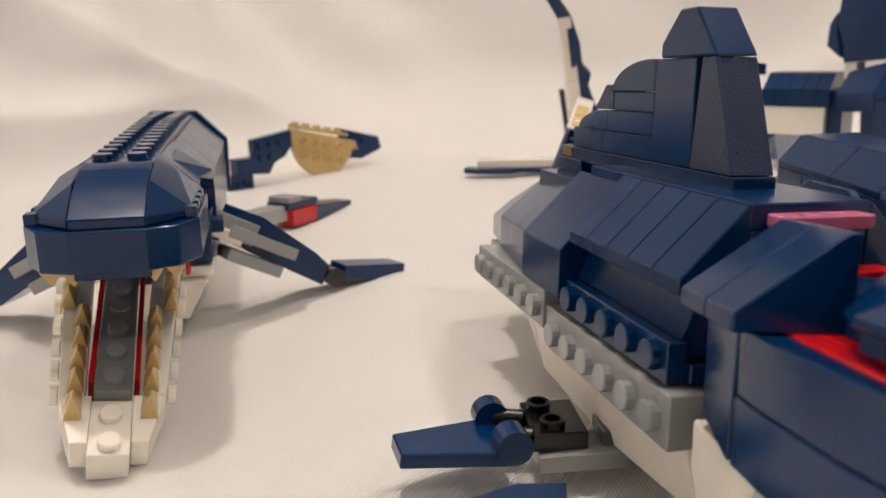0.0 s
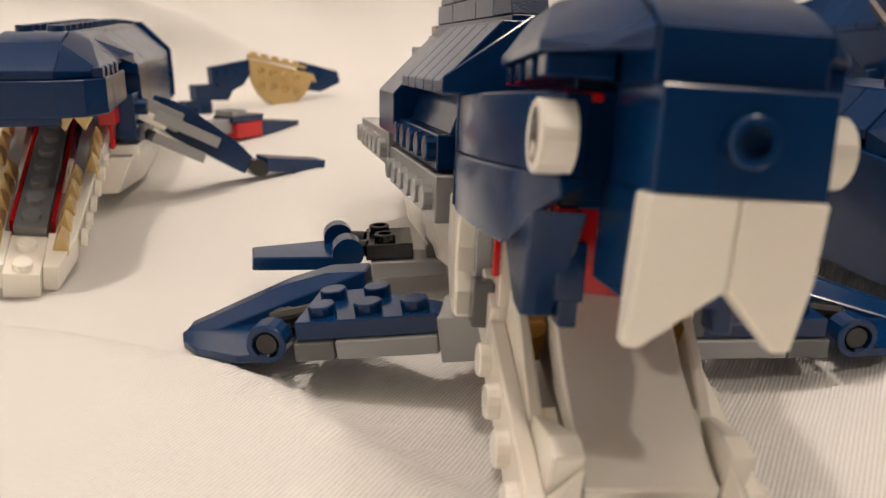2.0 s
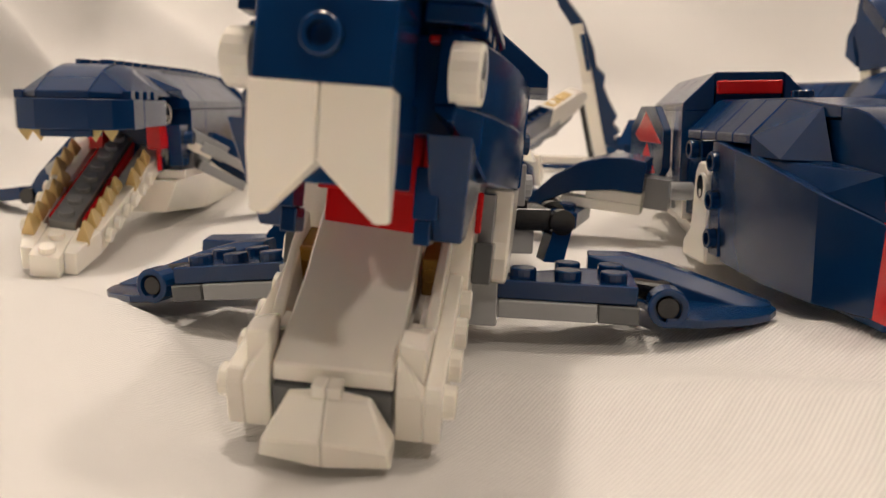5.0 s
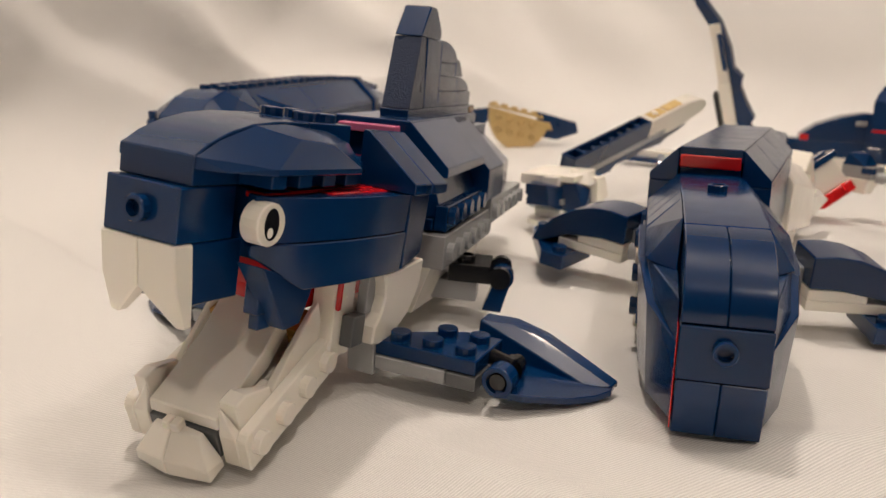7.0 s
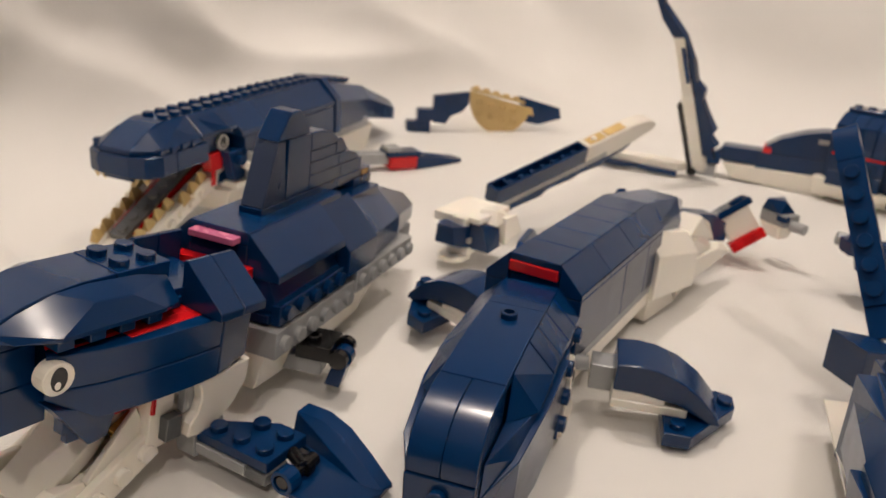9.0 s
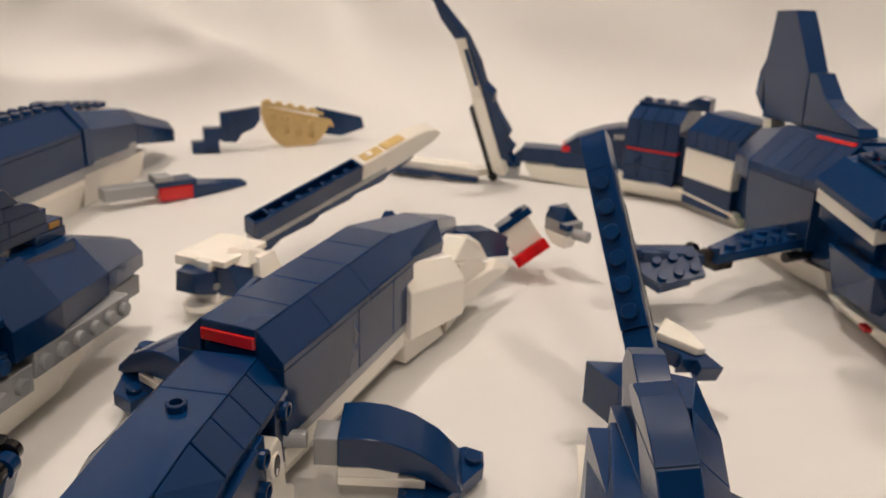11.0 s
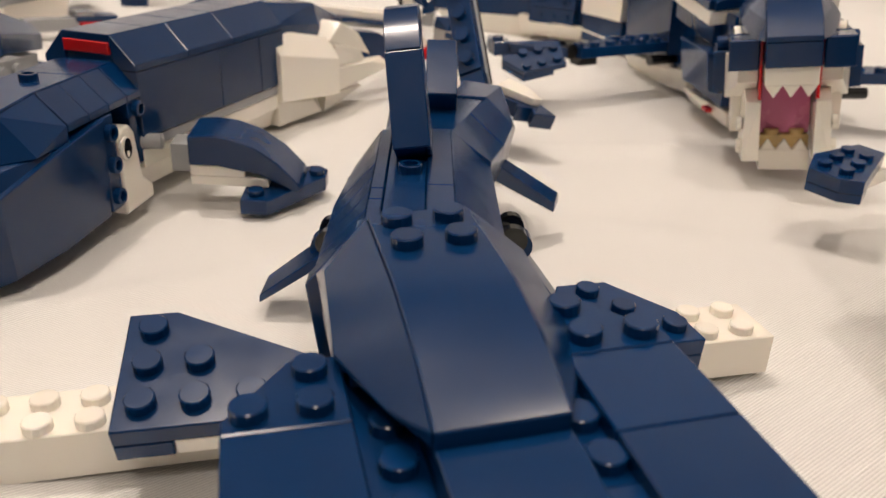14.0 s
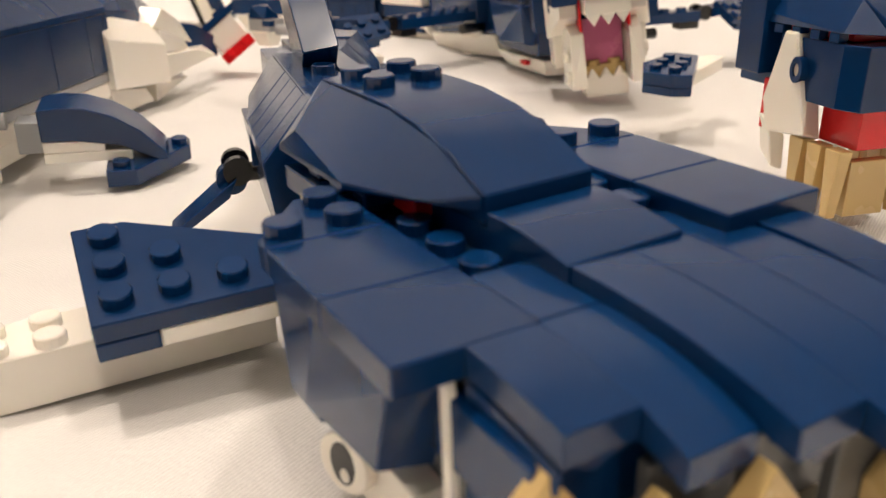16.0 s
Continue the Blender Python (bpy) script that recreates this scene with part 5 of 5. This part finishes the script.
    e.box("plate", RED, -11, 11, 9, 29, 63, 64.1)
    e.box("plate", BLUE, -14, 13, 9, 36, 60.5, 62.9, studs=e.row(3, (-12.4, 14, 62.9), (0, 8, 0)))
    e.hull("slope_brick", BLUE, [(16.6, 2, 60.2), (28, 2, 53), (16.6, 2, 50), (28, 2, 50), (20, 30, 60), (38, 26, 50), (20, 30, 48), (38, 26, 48)])
    for s in (-1, 1):
        e.seat(neck, mirror=s)
        e.hull("slope_brick", BLUE, [(10, 0, 31.8), (26, 0, 31.8), (10, 36, 31.8), (26, 36, 31.8), (12, 4, 13), (21, 6, 15), (12, 34, 12), (24, 30, 14)])
        e.hull("slope_brick", WHITE, [(0, 0, 8), (14, 0, 8), (0, 40, 8), (20, 40, 8), (0, 2, 1), (12, 2, 1), (0, 40, 1), (14, 40, 1)])
    e.seat(neck)
    e.box("core", BLUE, -17, 17, 0, 44, 10, 46)
    e.box("brick", RED, -19, -16, 10, 15, 5, 7)
    # long arms with studs
    for s, arm in ((-1, cm(20.9, 40.4, 1.4, 56.5, 0, 0)), (1, neck @ pose(0.026, 0.010, 0.014, 0, -2, -4))):
        e.seat(arm, mirror=s)
        root = -20 if s < 0 else 0
        e.box("hinge", WHITE, root - 4, root + 4, -6, 6, -4, 8)
        e.prism("wedge_plate", BLUE, [(root, -8), (40, -8), (40, 0), (10, 10), (root, 10)], "z", 6, 10.6, studs=[((x, -4, 10.6), (0, 0, 1)) for x in range(root + 5, 40, 9)] + [((x, 4, 10.6), (0, 0, 1)) for x in range(root + 5, 18, 9)])
        e.box("plate", GREY, root, root + 10, -7, 0, 2.6, 5.9)
        e.tube("hinge_bar", BLACK, (root, -6, 2), (1, 0, 0), 2.4, 18)
        e.box("plate", BLACK, 30, 40, -7, 0, 2.6, 5.9)
        e.tube("hinge_ring", BLACK, (44, -6, 9), (0, 1, 0), 3.4, 3, 1.6)
        e.tube("hinge_ring", BLACK, (44, 2, 9), (0, 1, 0), 3.4, 3, 1.6)
        e.tube("hinge_bar", BLACK, (39, -2, 8), (1, 0, 0), 2.2, 6)
        # paddle: a flat blade over a studded plate that tips towards the front
        e.seat(arm, mm(46, -3, 8, 0, 4, 14), mirror=s)
        e.hull("fin", BLUE, [(0, -5, 3), (0, 8, 3), (0, -5, -1), (0, 8, -1), (26, -3, 7), (26, 9, 6), (26, -3, 3), (26, 9, 2)])
        e.box("brick", BLUE, 26.2, 33, -2, 7, 2, 8, studs=[((30, 2, 8), (0, 0, 1))])
        e.tube("pin", GREY, (24, 8, 4), (1, 0.4, 0.2), 3.0, 9)
        e.seat(arm, mm(54, -5, 12, 32, 8, 20) @ Matrix.Scale(0.86, 4), mirror=s)
        e.prism("wedge_plate", BLUE, [(-4, -13), (18, -15), (27, -4), (24, 8), (-4, 4)], "z", -3.2, 0, studs=[((x, y, 0), (0, 0, 1)) for x, y in ((0, -9), (8, -10), (16, -11), (0, -1), (8, -1.4), (16, -2), (22, 3))])
        e.prism("wedge_plate", BLUE, [(2, -13), (18, -15), (27, -4), (24, 8), (2, 4)], "z", -7, -3.4)
    # tall back with the fin
    e.seat(mid)
    e.box("core", BLUE, -16, 16, -44, 34, 12, 50)
    for s in (-1, 1):
        e.seat(mid, mirror=s)
        for k in range(5):
            e.prism("slope_brick", BLUE, [(10, 66), (26, 50), (26, 46), (10, 46)], "y", -40 + 12 * k, -28.2 + 12 * k)
        e.hull("panel", BLUE, [(16, -38, 45.8), (26, -38, 45.8), (16, 20, 45.8), (26, 20, 45.8), (16, -30, 18), (22, -30, 18), (16, 20, 14), (24, 20, 14)])
        e.hull("slope_brick", BLUE, [(10, 20.2, 66), (26, 20.2, 50), (26, 20.2, 40), (0, 20.2, 66), (0, 20.2, 40), (8, 46, 62), (20, 46, 50), (20, 46, 40), (0, 46, 62), (0, 46, 40)])
        e.hull("slope_brick", WHITE, [(0, -40, 12), (18, -40, 12), (0, 34, 12), (20, 34, 12), (0, -36, 0.6), (12, -36, 0.6), (0, 34, 0.6), (14, 34, 0.6)])
    e.seat(mid)
    e.hull("slope_brick", BLUE, [(10, -46, 64), (10, 20, 66.8), (30, -44, 56), (32, 20, 56), (10, -46, 46), (10, 20, 46), (30, -44, 48), (32, 20, 48)])
    e.box("plate", RED, -11.6, -10.1, -38, -10, 64.6, 66.2)
    e.prism("slope_brick", BLUE, [(-30, 67.2), (-28, 71), (-14, 75), (-2, 81), (8, 92), (14, 92), (14, 67.2)], "x", -4.6, 4.6, 0.3)
    e.box("tile", BLUE, -10, 10, -40, 20, 64, 67)
    e.box("plate", RED, -10.4, 10.4, -2, 12, 62, 63.9)
    e.prism("curved_brick", BLUE, [(-52, 60), (-46, 63.5), (-40.2, 65.8), (-40.2, 60)], "x", -10, 10)
    e.prism("slope_brick", BLUE, [(14.2, 67.2), (14.2, 92), (24, 108), (32, 120), (50, 120), (56, 90), (52, 76), (52, 67.2)], "x", -5, 5, 0.3)
    e.prism("slope_brick", BLUE, [(56.2, 84), (56.2, 96), (61, 90), (63, 78), (54, 70)], "x", -4.4, 4.4)
    e.box("brick", WHITE, -4, 4, 44, 52, 58, 67)
    # waist with a white panel, then the rear barrel of upright slats
    e.seat(waist)
    e.box("core", BLUE, -14, 14, -8, 40, 10, 50)
    e.box("panel", WHITE, -20.5, 20.5, 0, 36, 24, 40.6)
    e.box("brick", BLUE, -19, 19, 0, 36, 8, 23.8)
    for s in (-1, 1):
        e.seat(waist, mirror=s)
        for k in range(5):
            e.prism("slope_brick", BLUE, [(0, 60), (9, 60), (21, 51), (21, 40.8), (0, 40.8)], "y", -2 + 7.6 * k, 5.4 + 7.6 * k)
        e.hull("slope_brick", WHITE, [(0, -4, 12), (20, -4, 12), (0, 40, 15), (20, 40, 15), (0, -4, 2), (12, -4, 2), (0, 40, 4), (12, 40, 4)])
    e.seat(rear)
    e.box("core", BLUE, -14, 14, 2, 42, 12, 48)
    for s in (-1, 1):
        e.seat(rear, mirror=s)
        for k in range(4):
            e.prism("slope_brick", BLUE, [(0, 62), (9, 62), (20, 56), (20, 39), (0, 39)], "y", 6.8 + 8 * k, 14.6 + 8 * k)
        e.box("plate", RED, 2, 19.4, 7, 38, 37.2, 38.9)
        e.box("brick", BLUE, 2, 19.6, 7, 38, 28, 37, studs=[((19.6, 13, 32.5), (1, 0, 0), 1), ((19.6, 30, 32.5), (1, 0, 0), 1)])
        e.box("brick", BLUE, 2, 20.4, 7, 38, 18.5, 27.8, studs=e.row(3, (20.4, 13, 23), (0, 9, 0), (1, 0, 0)))
        e.hull("slope_brick", WHITE, [(0, 0, 18), (21, 0, 18), (0, 46, 22), (20, 46, 22), (0, 0, 9), (14, 0, 9), (0, 46, 9), (14, 46, 9)])
    e.seat(rear)
    e.box("plate", BLUE, -6, 6, 8, 38, 62.1, 64.6, studs=e.row(3, (-2, 18, 64.6), (0, 8, 0)))
    e.prism("slope_brick", BLUE, [(-4, 62.2), (12, 62.2), (12, 65), (4, 70), (-4, 69)], "x", -5, 5)
    # tail stock
    e.seat(tail)
    e.prism("curved_brick", BLUE, [(-14, 26), (-14, 44), (-8, 44), (4, 41.5), (18, 36), (26, 30), (26, 26)], "x", -8, 8, 0.3)
    e.box("brick", BLUE, -9, 9, -14, 30, 16, 25.9)
    e.box("plate", GREY, -8.6, 8.6, -14, -4, 36, 39)
    e.box("brick", RED, -8.4, 8.4, 22, 27, 25.9, 29.6)
    e.box("brick", BLUE, -7, 7, 26, 52, 17, 26.5)
    e.hull("wedge", BLUE, [(-7, 52.2, 25), (7, 52.2, 25), (-7, 52.2, 14), (7, 52.2, 14), (-4, 62, 16), (4, 62, 16), (-4, 62, 12), (4, 62, 12)])
    e.hull("slope_brick", WHITE, [(-11, -16, 15.8), (11, -16, 15.8), (-8, 50, 15.8), (8, 50, 15.8), (-8, -14, 1), (8, -14, 1), (-5, 44, 6), (5, 44, 6)])
    e.box("hinge", GREY, -5, 5, 54, 66, 4, 11.8)
    # upright and lying tail flukes
    e.seat(cm(3.85, 49.1, 0.6, 0), mm(0, 0, 0, 22, -8.6, 0) @ Matrix.Scale(1.06, 4))
    e.box("plate", WHITE, -5.4, 2, -3, 3, 0, 52)
    e.box("plate", WHITE, -4.6, 1.6, -3, 3, 52.2, 88)
    e.box("plate", BLACK, -9, -6.1, -2.6, 2.6, -2, 46)
    e.box("plate", BLUE, -1, 1.6, -3.4, -3.1, 60, 82)
    fin = [(2.2, 12), (9, 8), (8, 16), (12, 18), (8.6, 24), (12, 28), (9, 38), (7, 48), (9, 54), (5, 60), (5, 72), (2, 88), (-4, 100), (-8, 108), (-4, 113), (-12, 116), (-10, 100), (-5, 88), (2.2, 60)]
    e.prism("saw_fin", BLUE, fin, "y", -2.6, 2.6, 0.2)
    e.tube("hinge_bar", BLACK, (-6, -4, 0), (0, 1, 0), 3, 8)
    e.seat(cm(3.2, 48.6, 0.2, 15), mm(0, 0, 0, 0, 2, 0) @ Matrix.Scale(0.93, 4))
    e.prism("wedge_plate", WHITE, [(-66, -4), (-8, -6), (0, 6), (-24, 10), (-62, 6)], "z", 2, 7)
    e.prism("wedge_plate", BLUE, [(-74, -2), (-66, -8), (-44, -9), (-38, -4), (-26, -8), (-8, -7), (-8, -3), (-70, 6)], "z", -1.6, 1.9)
    return e


build_pink_mouth()


# ---- small-toothed creature at the edge ----
def build_red_mouth():
    at = cm(35.0, 18.2, 0, 27)
    less = Matrix.Diagonal((0.68, 0.68, 1.0, 1))
    f = Model("red_mouth_fish_model", at, "dark blue and white toy-brick fish with red mouth and tan teeth", "toy fish")
    f.seat(at, less)
    f.box("brick", RED, -9, 9, 6, 24, 18, 27)
    f.prism("snout_band", BLUE, [(-14, 2), (14, 2), (17, 10), (17, 40), (-17, 40), (-17, 10)], "z", 27.2, 41)
    f.box("plate", RED, -12, 12, 12, 44, 41.2, 43)
    f.prism("curved_brick", BLUE, [(0, 43.2), (0, 45), (14, 50), (30, 53), (64, 53), (64, 43.2)], "x", -9, 9)
    f.box("panel", TAN, -8, 8, 8, 12, 2, 15)
    f.box("core", BLUE, -10, 10, 40.2, 70, 27, 42)
    for s in (-1, 1):
        f.seat(at, less, mirror=s)
        f.hull("curved_panel", BLUE, [(9.1, 0, 43.2), (9.1, 14, 50), (9.1, 64, 53), (9.1, 64, 43.2), (18, 10, 43.2), (18, 64, 43.2), (17, 64, 46)])
        for k in range(4):
            f.box("notch_tooth", BLUE, 14, 17.8, 12 + 9 * k, 16.4 + 9 * k, 41.1, 43.1)
        f.hull("cheek_panel", WHITE, [(10, 30, 42), (19, 30, 42), (10, 36, 42), (19, 36, 42), (10, 22, 18), (19, 20, 20), (10, 42, 20), (20, 42, 26), (19, 40, 18)], bevel=0.5)
        f.tube("pin", BLUE, (17, 27, 34), (1, 0, 0), 3, 3, 1.6)
        f.box("plate", RED, 12, 17, 43, 46, 18, 30)
        for k in range(3):
            f.hull("tooth", TAN, [(10, 6 + 9 * k, 18), (15, 6 + 9 * k, 18), (10, 13 + 9 * k, 18), (15, 13 + 9 * k, 18), (11, 8 + 9 * k, 2), (15, 8 + 9 * k, 2), (11, 11 + 9 * k, 2), (15, 11 + 9 * k, 2)])
        f.hull("wedge", WHITE, [(12, 36, 8), (16, 38, 9), (13, 36, 17), (19, 38, 20), (11, 46, 12), (15, 46, 12), (12, 47, 22), (17, 47, 22)], bevel=0.5)
        f.box("brick", BLUE, 10.2, 20, 46.2, 60, 31, 50)
    # studded paddle on a white arm
    f.seat(cm(30.55, 26.1, 1.8, 62), mm(0, 0, 0, 2, -5, 0) @ Matrix.Scale(0.82, 4))
    f.prism("wedge_plate", BLUE, [(-6, -14), (22, -4), (22, 6), (2, 10), (-10, 4), (-10, -8)], "z", 1, 6, studs=[((-4, -6, 6), (0, 0, 1)), ((-4, 2, 6), (0, 0, 1)), ((4, -5, 6), (0, 0, 1)), ((4, 3, 6), (0, 0, 1)), ((12, -3, 6), (0, 0, 1)), ((12, 4, 6), (0, 0, 1))])
    f.prism("wedge_plate", BLUE, [(-6, -14), (2, -11), (2, 8), (-10, 4), (-10, -8)], "z", -2.3, 0.9)
    f.box("plate", WHITE, 0, 44, -6, 2, -4.6, 0.8, label="white arm plate")
    return f


build_red_mouth()
